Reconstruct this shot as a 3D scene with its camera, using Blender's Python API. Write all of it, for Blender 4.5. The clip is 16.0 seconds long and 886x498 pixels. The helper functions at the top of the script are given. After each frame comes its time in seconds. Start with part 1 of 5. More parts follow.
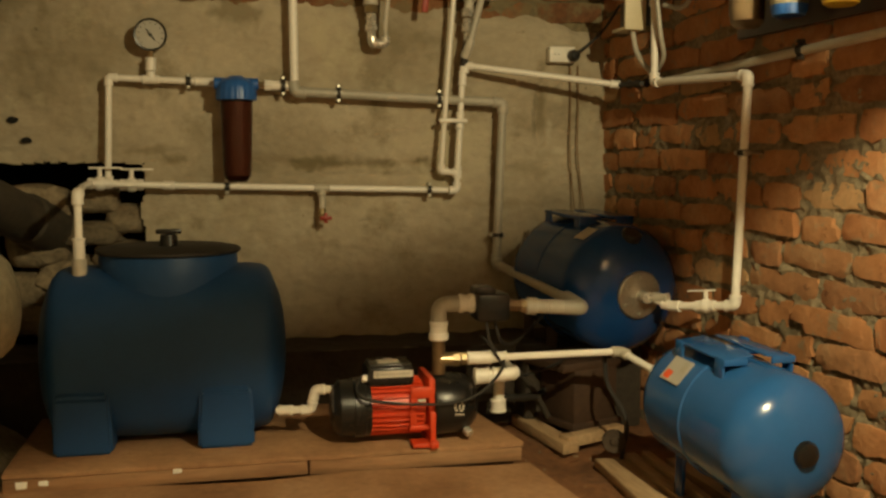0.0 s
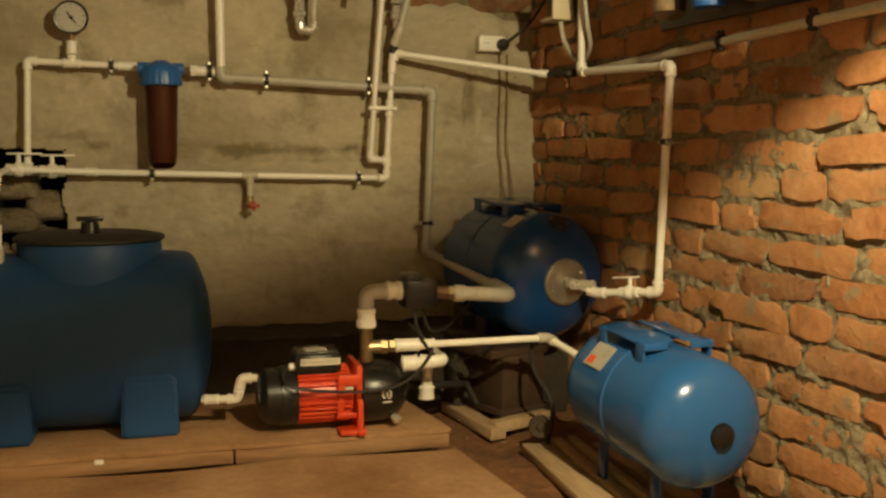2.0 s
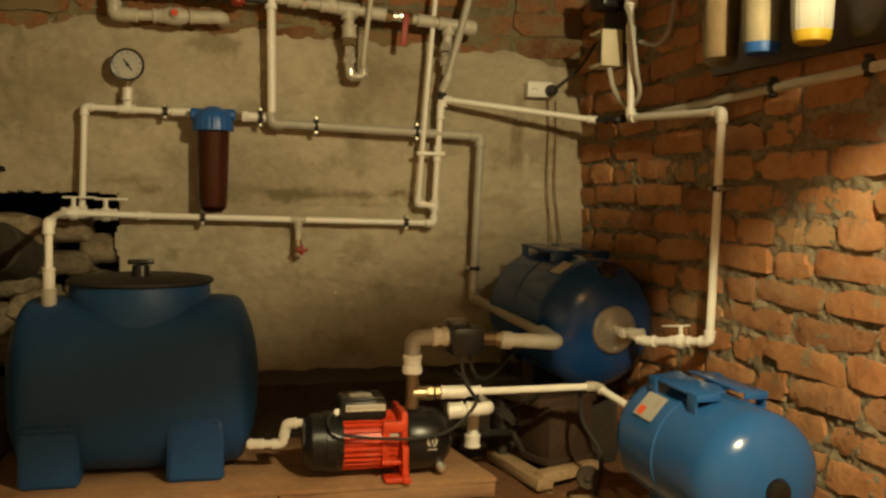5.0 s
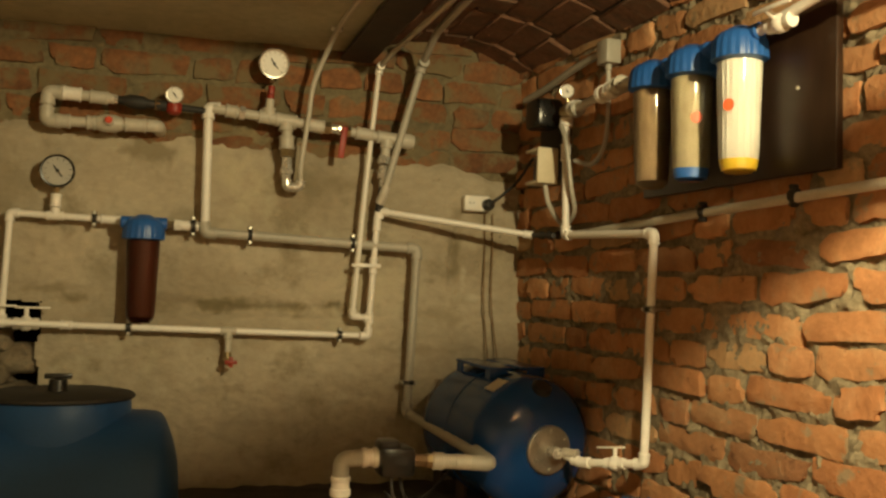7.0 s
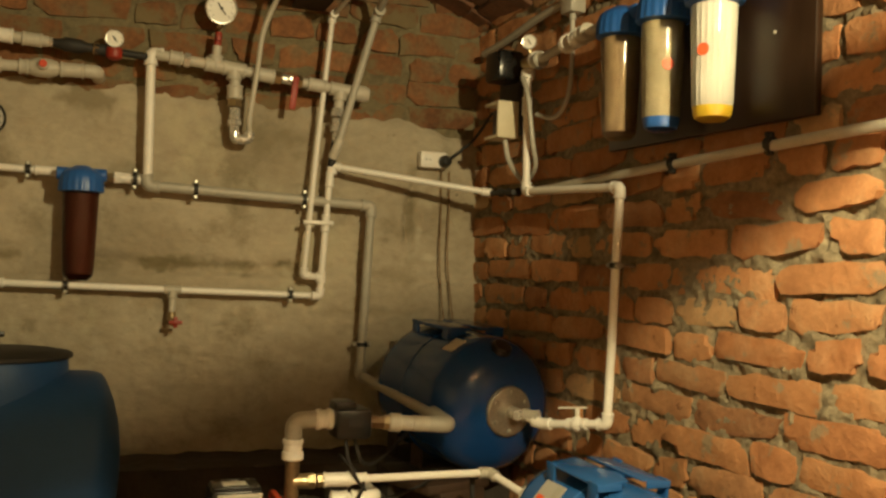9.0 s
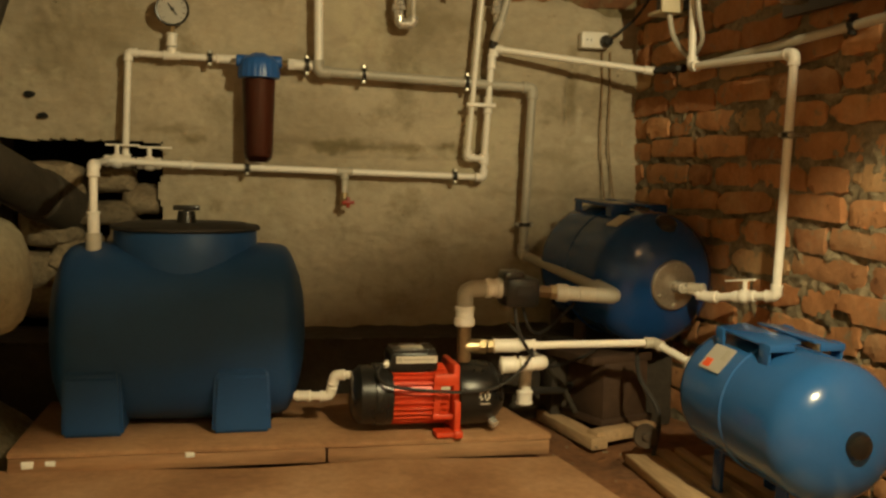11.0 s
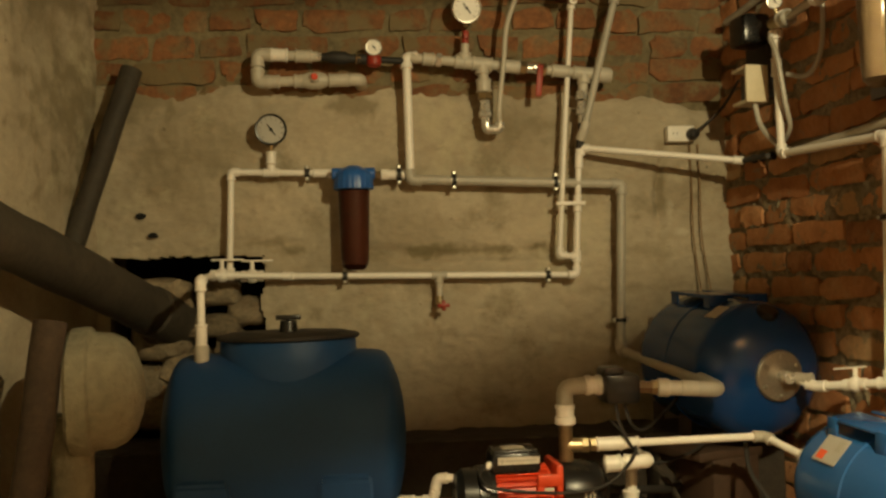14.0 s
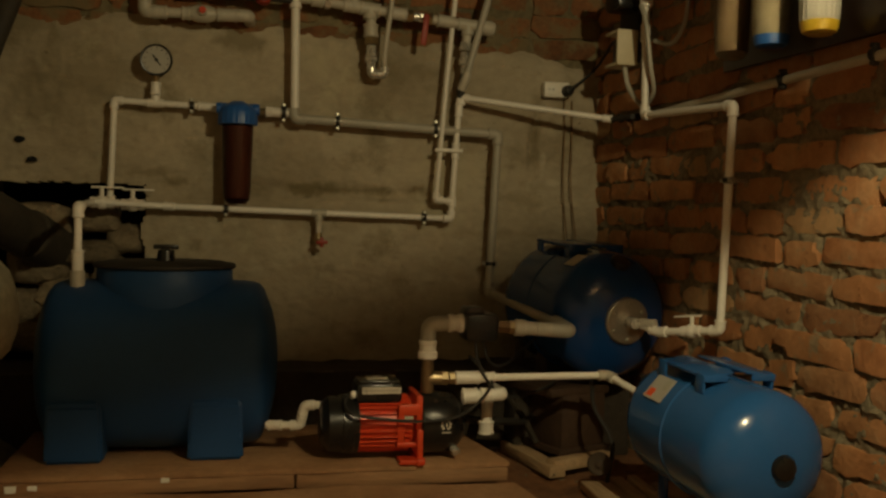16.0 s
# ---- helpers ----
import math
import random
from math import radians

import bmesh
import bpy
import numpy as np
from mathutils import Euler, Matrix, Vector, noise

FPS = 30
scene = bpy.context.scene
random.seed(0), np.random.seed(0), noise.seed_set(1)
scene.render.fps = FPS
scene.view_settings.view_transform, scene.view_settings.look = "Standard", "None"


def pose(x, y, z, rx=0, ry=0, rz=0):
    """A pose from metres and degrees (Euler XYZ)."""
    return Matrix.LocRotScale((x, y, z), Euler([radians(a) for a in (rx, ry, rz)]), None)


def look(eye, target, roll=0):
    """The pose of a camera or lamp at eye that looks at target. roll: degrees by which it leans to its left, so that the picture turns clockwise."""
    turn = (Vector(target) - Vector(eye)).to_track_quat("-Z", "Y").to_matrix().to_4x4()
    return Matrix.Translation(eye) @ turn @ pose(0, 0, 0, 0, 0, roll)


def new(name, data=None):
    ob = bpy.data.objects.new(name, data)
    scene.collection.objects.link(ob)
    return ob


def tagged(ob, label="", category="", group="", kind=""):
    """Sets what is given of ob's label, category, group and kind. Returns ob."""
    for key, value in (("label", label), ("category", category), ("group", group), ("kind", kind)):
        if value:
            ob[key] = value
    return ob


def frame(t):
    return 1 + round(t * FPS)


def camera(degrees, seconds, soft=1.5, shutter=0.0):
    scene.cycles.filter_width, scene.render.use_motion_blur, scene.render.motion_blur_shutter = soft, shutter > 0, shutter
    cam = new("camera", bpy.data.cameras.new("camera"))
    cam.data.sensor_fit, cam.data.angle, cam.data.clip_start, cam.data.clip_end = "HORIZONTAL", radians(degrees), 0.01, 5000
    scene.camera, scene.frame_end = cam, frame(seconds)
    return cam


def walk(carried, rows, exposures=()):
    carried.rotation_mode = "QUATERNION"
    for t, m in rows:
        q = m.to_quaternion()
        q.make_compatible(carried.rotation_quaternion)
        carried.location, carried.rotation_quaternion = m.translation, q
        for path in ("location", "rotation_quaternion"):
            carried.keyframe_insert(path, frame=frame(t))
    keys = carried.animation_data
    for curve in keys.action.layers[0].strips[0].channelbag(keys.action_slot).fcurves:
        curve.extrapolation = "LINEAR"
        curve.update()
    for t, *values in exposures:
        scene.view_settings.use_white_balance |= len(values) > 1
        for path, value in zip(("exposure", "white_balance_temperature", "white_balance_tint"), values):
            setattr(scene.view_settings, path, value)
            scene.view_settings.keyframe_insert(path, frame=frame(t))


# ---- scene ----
cam = camera(50.0, 16.0, soft=2.6)
PATH = [
    (0, (-0.018, 0.003, 0.755), (0.418, 1.947, 0.583), 0.1),
    (0.5, (-0.011, -0.001, 0.755), (0.47, 1.933, 0.579), 0.2),
    (1, (-0.008, -0.008, 0.755), (0.521, 1.912, 0.572), 0.7),
    (1.5, (0.008, -0.008, 0.754), (0.561, 1.905, 0.565), 0.3),
    (2, (0.007, -0.007, 0.75), (0.568, 1.903, 0.557), 0.4),
    (2.5, (-0.007, -0.001, 0.756), (0.541, 1.912, 0.555), 0.6),
    (3, (-0.022, 0.008, 0.752), (0.47, 1.936, 0.552), 0.3),
    (3.2, (-0.036, 0.013, 0.752), (0.434, 1.947, 0.551), 0.6),
    (5.3, (0.033, 0.003, 0.755), (0.506, 1.945, 0.68), 0.7),
    (5.5, (0.055, -0.001, 0.766), (0.573, 1.93, 0.704), -0.4),
    (6, (0.064, -0.002, 0.794), (0.623, 1.918, 0.756), -1.3),
    (6.5, (0.061, 0.014, 0.808), (0.592, 1.942, 0.797), -0.8),
    (7, (0.038, 0.03, 0.8), (0.617, 1.941, 0.906), 1.6),
    (7.5, (0.057, 0.075, 0.791), (0.712, 1.958, 0.944), 2.6),
    (8, (0.042, 0.1, 0.788), (0.714, 1.976, 0.958), 2.1),
    (8.5, (0.034, 0.108, 0.781), (0.716, 1.98, 0.959), 2.4),
    (9, (0.037, 0.137, 0.754), (0.73, 2.012, 0.81), 1.8),
    (9.5, (0.03, 0.128, 0.713), (0.673, 2.021, 0.642), 0.5),
    (9.7, (0.025, 0.11, 0.705), (0.66, 2.004, 0.616), 1.1),
    (11.8, (-0.048, 0.095, 0.656), (0.223, 2.071, 0.5), -1.2),
    (12, (-0.042, 0.097, 0.655), (0.216, 2.077, 0.533), -1.9),
    (12.5, (-0.038, 0.085, 0.66), (0.2, 2.069, 0.587), -1.8),
    (13, (-0.024, 0.075, 0.663), (0.197, 2.063, 0.658), -2.7),
    (13.5, (-0.028, 0.068, 0.663), (0.191, 2.055, 0.716), -2.5),
    (14, (-0.033, 0.068, 0.667), (0.179, 2.055, 0.74), -1.5),
    (14.5, (-0.032, 0.063, 0.675), (0.193, 2.05, 0.698), 0.5),
    (15, (-0.033, 0.064, 0.669), (0.128, 2.058, 0.654), -0.1),
    (15.5, (-0.013, 0.042, 0.669), (0.28, 2.019, 0.615), -0.4),
    (16, (0.004, -0.057, 0.672), (0.431, 1.896, 0.616), 1.3),
]
walk(cam, [(t, look(eye, target, roll)) for t, eye, target, roll in PATH],
     exposures=[(0, -0.25), (0.6, -0.1), (1.2, 0.0), (9.7, 0), (12.0, -0.08), (14.0, -0.1), (14.5, -0.25), (15.0, -0.6), (15.5, -1.0), (16.0, -1.45)])

# ---- world and lamps ----
world = bpy.data.worlds.new("world")
scene.world = world
world.use_nodes = True
world.node_tree.nodes["Background"].inputs[0].default_value = (1.0, 0.75, 0.5, 1)
world.node_tree.nodes["Background"].inputs[1].default_value = 0.0


def lamp(name, kind, place, energy, colour, radius):
    data = bpy.data.lights.new(name, kind)
    data.energy, data.color, data.shadow_soft_size = energy, colour, radius
    ob = new(name, data)
    ob.location = place
    return ob


WARM = (1.0, 0.835, 0.455)
# unseen bare bulb under the ceiling, above an added board; unseen wide-cone spot before the board's edge
BULB = Vector((0.87, 0.15, 1.53))
lamp("bulb_light", "POINT", BULB, 148, WARM, 0.022)
SHADED = Vector((0.65, 0.60, 1.33))
shaded = lamp("shaded_light", "SPOT", SHADED, 122, WARM, 0.02)
shaded.data.spot_size, shaded.data.spot_blend = radians(176), 0.10
shaded.matrix_world = look(SHADED, SHADED + Vector((0.185, -0.415, -0.891)))

# ---- materials ----


def mat(name, colours, rough=0.6, metal=0.0, scale=8.0, fine=60.0, bump=0.3, depth=0.004, mix=0.5, vary=0.0, rough_vary=0.15, spec=0.5, stretch=(1, 1, 1)):
    """Two-scale mottled surface: broad stains between the colours, fine grain, bump."""
    m = bpy.data.materials.new(name)
    m.use_nodes = True
    n, l = m.node_tree.nodes, m.node_tree.links
    b = n["Principled BSDF"]
    tc = n.new("ShaderNodeTexCoord")
    mp = n.new("ShaderNodeMapping")
    mp.inputs["Scale"].default_value = stretch
    l.new(tc.outputs["Object"], mp.inputs["Vector"])
    vec = mp.outputs["Vector"]
    if vary:
        oi = n.new("ShaderNodeObjectInfo")
        add = n.new("ShaderNodeVectorMath")
        add.operation = "MULTIPLY_ADD"
        l.new(oi.outputs["Random"], add.inputs[0])
        add.inputs[1].default_value = (37, 19, 53)
        l.new(vec, add.inputs[2])
        vec = add.outputs[0]
    big = n.new("ShaderNodeTexNoise")
    big.inputs["Scale"].default_value, big.inputs["Detail"].default_value = scale, 5
    big.inputs["Roughness"].default_value = 0.6
    l.new(vec, big.inputs["Vector"])
    small = n.new("ShaderNodeTexNoise")
    small.inputs["Scale"].default_value, small.inputs["Detail"].default_value = fine, 4
    small.inputs["Roughness"].default_value = 0.65
    l.new(vec, small.inputs["Vector"])
    ramp = n.new("ShaderNodeValToRGB")
    l.new(big.outputs["Fac"], ramp.inputs["Fac"])
    els = ramp.color_ramp.elements
    for k, c in enumerate(colours):
        p = 0.3 + 0.4 * k / max(1, len(colours) - 1)
        e = els[k] if k < 2 else els.new(p)
        e.position, e.color = p, (*c, 1)
    if len(colours) == 1:
        els[1].color = (*[v * 0.8 for v in colours[0]], 1)
        els[1].position = 0.7
    grain = n.new("ShaderNodeMapRange")
    grain.inputs["From Min"].default_value, grain.inputs["From Max"].default_value = 0.25, 0.75
    grain.inputs["To Min"].default_value, grain.inputs["To Max"].default_value = 1 - mix * 0.6, 1 + mix * 0.4
    l.new(small.outputs["Fac"], grain.inputs["Value"])
    mul = n.new("ShaderNodeVectorMath")
    mul.operation = "SCALE"
    l.new(ramp.outputs["Color"], mul.inputs[0])
    if vary:
        tone = n.new("ShaderNodeMapRange")
        l.new(oi.outputs["Random"], tone.inputs["Value"])
        tone.inputs["To Min"].default_value, tone.inputs["To Max"].default_value = 1 - vary, 1 + vary
        both = n.new("ShaderNodeMath")
        both.operation = "MULTIPLY"
        l.new(tone.outputs["Result"], both.inputs[0])
        l.new(grain.outputs["Result"], both.inputs[1])
        l.new(both.outputs[0], mul.inputs["Scale"])
    else:
        l.new(grain.outputs["Result"], mul.inputs["Scale"])
    l.new(mul.outputs[0], b.inputs["Base Color"])
    rr = n.new("ShaderNodeMapRange")
    rr.inputs["To Min"].default_value, rr.inputs["To Max"].default_value = max(0.02, rough - rough_vary), min(1, rough + rough_vary)
    l.new(big.outputs["Fac"], rr.inputs["Value"])
    l.new(rr.outputs["Result"], b.inputs["Roughness"])
    b.inputs["Metallic"].default_value = metal
    b.inputs["Specular IOR Level"].default_value = spec
    if bump:
        bp = n.new("ShaderNodeBump")
        bp.inputs["Strength"].default_value, bp.inputs["Distance"].default_value = bump, depth
        l.new(small.outputs["Fac"], bp.inputs["Height"])
        bp2 = n.new("ShaderNodeBump")
        bp2.inputs["Strength"].default_value, bp2.inputs["Distance"].default_value = bump * 0.7, depth * 3
        l.new(big.outputs["Fac"], bp2.inputs["Height"])
        l.new(bp.outputs["Normal"], bp2.inputs["Normal"])
        l.new(bp2.outputs["Normal"], b.inputs["Normal"])
    return m


M = {}
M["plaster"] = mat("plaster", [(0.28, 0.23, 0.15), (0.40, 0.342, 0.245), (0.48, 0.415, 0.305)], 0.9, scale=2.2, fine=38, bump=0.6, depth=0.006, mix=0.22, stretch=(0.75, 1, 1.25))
def stain_and_shade(material, centres, colour):
    """Damp, old cement and painted-in shade: soft-edged spots of their own shape (x, z, half width, half height)."""
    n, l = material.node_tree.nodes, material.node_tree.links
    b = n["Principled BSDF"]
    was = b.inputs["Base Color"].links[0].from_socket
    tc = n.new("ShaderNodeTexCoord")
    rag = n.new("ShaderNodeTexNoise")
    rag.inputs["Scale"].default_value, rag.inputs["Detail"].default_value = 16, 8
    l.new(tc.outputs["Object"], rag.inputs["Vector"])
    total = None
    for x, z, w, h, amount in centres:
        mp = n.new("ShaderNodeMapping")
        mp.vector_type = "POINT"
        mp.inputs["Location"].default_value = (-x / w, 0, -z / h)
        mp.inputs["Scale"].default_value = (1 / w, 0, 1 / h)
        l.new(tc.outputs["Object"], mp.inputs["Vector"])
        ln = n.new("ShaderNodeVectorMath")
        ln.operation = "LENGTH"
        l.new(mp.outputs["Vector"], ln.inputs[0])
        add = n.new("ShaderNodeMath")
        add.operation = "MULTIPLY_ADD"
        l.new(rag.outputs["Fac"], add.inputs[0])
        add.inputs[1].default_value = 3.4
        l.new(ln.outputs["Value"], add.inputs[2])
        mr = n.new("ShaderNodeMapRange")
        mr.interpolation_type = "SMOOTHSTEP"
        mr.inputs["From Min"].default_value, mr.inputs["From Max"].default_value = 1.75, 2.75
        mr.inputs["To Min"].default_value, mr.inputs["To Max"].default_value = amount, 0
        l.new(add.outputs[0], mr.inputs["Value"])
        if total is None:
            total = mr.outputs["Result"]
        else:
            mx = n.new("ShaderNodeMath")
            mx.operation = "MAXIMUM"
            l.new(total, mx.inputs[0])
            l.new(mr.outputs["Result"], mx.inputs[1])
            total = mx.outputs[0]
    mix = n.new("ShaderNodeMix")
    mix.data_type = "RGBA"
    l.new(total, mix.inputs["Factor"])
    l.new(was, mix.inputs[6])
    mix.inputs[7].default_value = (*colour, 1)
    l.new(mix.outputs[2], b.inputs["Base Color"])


# stains, plus upper-left dimness and seam and groove shade put into the colour
stain_and_shade(M["plaster"], [(-0.76, 1.22, 0.07, 0.34, 0.75), (-0.45, 1.08, 0.26, 0.14, 0.4), (-0.90, 1.45, 0.30, 0.12, 0.6), (0.36, 0.765, 0.36, 0.028, 1.0), (-0.16, 0.775, 0.08, 0.025, 0.8), (-0.28, 0.80, 0.12, 0.02, 0.6), (0.90, 0.75, 0.16, 0.04, 0.5), (0.02, 1.21, 0.13, 0.06, 0.7), (0.47, 1.14, 0.14, 0.07, 0.55),
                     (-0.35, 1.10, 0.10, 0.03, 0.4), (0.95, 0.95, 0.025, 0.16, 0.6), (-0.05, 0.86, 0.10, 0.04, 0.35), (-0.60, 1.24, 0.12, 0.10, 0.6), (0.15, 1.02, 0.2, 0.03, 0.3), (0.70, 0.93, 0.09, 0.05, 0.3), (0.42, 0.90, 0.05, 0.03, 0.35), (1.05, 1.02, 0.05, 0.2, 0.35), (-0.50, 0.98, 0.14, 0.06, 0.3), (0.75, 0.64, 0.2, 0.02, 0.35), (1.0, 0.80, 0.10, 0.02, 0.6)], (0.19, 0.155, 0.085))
stain_and_shade(M["plaster"], [(1.02, 0.805, 0.08, 0.022, 0.8), (0.975, 0.88, 0.015, 0.06, 0.6), (0.30, 0.58, 0.50, 0.10, 0.35), (0.35, 0.92, 0.20, 0.06, 0.3)], (0.50, 0.45, 0.345))
M["slab"] = mat("slab", [(0.38, 0.365, 0.25), (0.50, 0.48, 0.34)], 0.9, scale=2.5, fine=30, bump=0.4, mix=0.3)
M["brick"] = mat("brick", [(0.25, 0.108, 0.050), (0.46, 0.218, 0.098), (0.51, 0.325, 0.18)], 0.95, scale=12, fine=60, bump=0.85, depth=0.004, mix=0.6, vary=0.30, spec=0.2)


def smear(m, colour, scale, edge, soft=0.06):
    """Grey mortar wiped over parts of the faces, different on every piece."""
    n, l = m.node_tree.nodes, m.node_tree.links
    b = n["Principled BSDF"]
    src = b.inputs["Base Color"].links[0].from_socket
    tc, oi, no = n.new("ShaderNodeTexCoord"), n.new("ShaderNodeObjectInfo"), n.new("ShaderNodeTexNoise")
    sh = n.new("ShaderNodeVectorMath")
    sh.operation = "MULTIPLY_ADD"
    l.new(oi.outputs["Random"], sh.inputs[0])
    sh.inputs[1].default_value = (71, 43, 29)
    l.new(tc.outputs["Object"], sh.inputs[2])
    l.new(sh.outputs[0], no.inputs["Vector"])
    no.inputs["Scale"].default_value, no.inputs["Detail"].default_value, no.inputs["Roughness"].default_value = scale, 7, 0.68
    fac = n.new("ShaderNodeMapRange")
    l.new(no.outputs["Fac"], fac.inputs["Value"])
    fac.inputs["From Min"].default_value, fac.inputs["From Max"].default_value = edge, edge + soft
    fac.inputs["To Max"].default_value = 0.85
    mix = n.new("ShaderNodeMix")
    mix.data_type = "RGBA"
    l.new(fac.outputs["Result"], mix.inputs[0])
    l.new(src, mix.inputs[6])
    mix.inputs[7].default_value = (*colour, 1)
    l.new(mix.outputs[2], b.inputs["Base Color"])




def per_piece(m, stops, amount):
    """Gives each piece one of several fired colours."""
    n, l = m.node_tree.nodes, m.node_tree.links
    b = n["Principled BSDF"]
    src = b.inputs["Base Color"].links[0].from_socket
    oi, wn, ramp, mix = n.new("ShaderNodeObjectInfo"), n.new("ShaderNodeTexWhiteNoise"), n.new("ShaderNodeValToRGB"), n.new("ShaderNodeMix")
    wn.noise_dimensions = "1D"
    l.new(oi.outputs["Random"], wn.inputs["W"])
    l.new(wn.outputs["Value"], ramp.inputs["Fac"])
    ramp.color_ramp.interpolation = "CONSTANT"
    els = ramp.color_ramp.elements
    for k, (p, c) in enumerate(stops):
        e = els[k] if k < 2 else els.new(p)
        e.position, e.color = p, (*c, 1)
    mix.data_type = "RGBA"
    mix.inputs[0].default_value = amount
    l.new(src, mix.inputs[6])
    l.new(ramp.outputs["Color"], mix.inputs[7])
    l.new(mix.outputs[2], b.inputs["Base Color"])


per_piece(M["brick"], [(0.0, (0.46, 0.215, 0.092)), (0.34, (0.40, 0.168, 0.07)), (0.58, (0.51, 0.26, 0.12)), (0.76, (0.52, 0.36, 0.19)), (0.84, (0.22, 0.11, 0.06)), (0.92, (0.34, 0.18, 0.09))], 0.5)
smear(M["brick"], (0.27, 0.215, 0.135), 14, 0.585)
smear(M["brick"], (0.13, 0.060, 0.032), 19, 0.63)
M["old_brick"] = mat("old_brick", [(0.165, 0.118, 0.062), (0.215, 0.092, 0.035), (0.15, 0.062, 0.026)], 0.92, scale=9, fine=60, bump=0.7, depth=0.004, mix=0.6, vary=0.3)
smear(M["old_brick"], (0.17, 0.135, 0.068), 8, 0.49, 0.10)
smear(M["old_brick"], (0.085, 0.060, 0.036), 15, 0.62, 0.08)
smear(M["plaster"], (0.20, 0.165, 0.095), 4.5, 0.58, 0.14)
smear(M["plaster"], (0.13, 0.105, 0.06), 21, 0.665, 0.05)
smear(M["plaster"], (0.47, 0.42, 0.29), 3.2, 0.55, 0.12)
M["vault_brick"] = mat("vault_brick", [(0.085, 0.052, 0.032), (0.19, 0.090, 0.050), (0.13, 0.095, 0.062)], 0.92, scale=9, fine=60, bump=0.7, depth=0.004, mix=0.6)
M["mortar"] = mat("mortar", [(0.11, 0.085, 0.05), (0.27, 0.22, 0.14), (0.20, 0.15, 0.092)], 0.95, scale=9, fine=70, bump=1.0, depth=0.006, mix=0.7)
M["old_mortar"] = mat("old_mortar", [(0.12, 0.095, 0.05), (0.22, 0.18, 0.10)], 0.95, scale=6, fine=50, bump=0.9, depth=0.006, mix=0.6)
M["dark_brown"] = mat("dark_brown", [(0.034, 0.024, 0.016), (0.075, 0.050, 0.032)], 0.9, scale=6, fine=50, bump=0.6, mix=0.5)
M["white_pipe"] = mat("white_pipe", [(0.80, 0.76, 0.68), (0.86, 0.83, 0.77)], 0.38, scale=9, fine=90, bump=0.03, mix=0.1)
M["grey_pipe"] = mat("grey_pipe", [(0.36, 0.34, 0.28), (0.46, 0.43, 0.36)], 0.45, scale=10, fine=90, bump=0.05, mix=0.15)
M["aged_pipe"] = mat("aged_pipe", [(0.44, 0.41, 0.33), (0.54, 0.50, 0.42)], 0.45, scale=10, fine=90, bump=0.05, mix=0.15)
M["brass"] = mat("brass", [(0.42, 0.34, 0.20), (0.56, 0.46, 0.29)], 0.36, metal=0.95, scale=25, fine=120, bump=0.05, mix=0.2)
M["chrome"] = mat("chrome", [(0.62, 0.60, 0.54), (0.74, 0.71, 0.65)], 0.27, metal=0.62, scale=30, fine=120, bump=0.03, mix=0.1)
M["steel"] = mat("steel", [(0.42, 0.40, 0.34), (0.55, 0.53, 0.46)], 0.4, metal=0.85, scale=22, fine=120, bump=0.06, mix=0.3)
M["black"] = mat("black", [(0.008, 0.008, 0.0078), (0.015, 0.0145, 0.0135)], 0.30, scale=12, fine=120, bump=0.08, mix=0.3)
M["rubber"] = mat("rubber", [(0.014, 0.013, 0.012), (0.026, 0.023, 0.019)], 0.65, scale=12, fine=120, bump=0.1, mix=0.3)
M["tank_plastic"] = mat("tank_plastic", [(0.012, 0.058, 0.178), (0.018, 0.077, 0.222)], 0.5, scale=4, fine=130, bump=0.06, depth=0.002, mix=0.12, spec=0.35)
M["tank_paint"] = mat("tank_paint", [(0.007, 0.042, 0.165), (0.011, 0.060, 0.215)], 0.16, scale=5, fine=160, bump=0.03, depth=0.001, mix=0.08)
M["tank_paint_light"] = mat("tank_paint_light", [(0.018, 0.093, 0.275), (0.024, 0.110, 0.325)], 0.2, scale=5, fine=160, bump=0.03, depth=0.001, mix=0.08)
M["blue_cap"] = mat("blue_cap", [(0.018, 0.095, 0.34), (0.026, 0.12, 0.41)], 0.35, scale=9, fine=120, bump=0.03, mix=0.1)
M["dull_red"] = mat("dull_red", [(0.26, 0.022, 0.010), (0.36, 0.035, 0.015)], 0.5, scale=14, fine=120, bump=0.06, mix=0.25)
M["red"] = mat("red", [(0.58, 0.048, 0.013), (0.70, 0.072, 0.02)], 0.38, scale=10, fine=120, bump=0.05, mix=0.15)
M["wood"] = mat("wood", [(0.20, 0.095, 0.042), (0.31, 0.165, 0.08), (0.38, 0.22, 0.115)], 0.8, scale=6, fine=45, bump=0.4, mix=0.5, stretch=(0.25, 1.6, 1.6))
M["ply"] = mat("ply", [(0.23, 0.112, 0.05), (0.35, 0.19, 0.092), (0.43, 0.255, 0.14)], 0.8, scale=4, fine=50, bump=0.3, mix=0.35)
M["plank"] = mat("plank", [(0.36, 0.23, 0.12), (0.52, 0.36, 0.21)], 0.8, scale=8, fine=50, bump=0.4, mix=0.4, stretch=(2, 0.3, 2))
M["panel_wood"] = mat("panel_wood", [(0.018, 0.009, 0.005), (0.035, 0.018, 0.009)], 0.35, scale=5, fine=40, bump=0.1, mix=0.4, stretch=(1, 1, 0.2))
M["earth"] = mat("earth", [(0.11, 0.047, 0.019), (0.22, 0.095, 0.037), (0.15, 0.07, 0.033)], 0.9, scale=6, fine=45, bump=0.8, depth=0.01, mix=0.6)
M["ledge_dark"] = mat("ledge_dark", [(0.030, 0.024, 0.017), (0.055, 0.041, 0.028)], 0.9, scale=7, fine=45, bump=0.6, depth=0.008, mix=0.6)
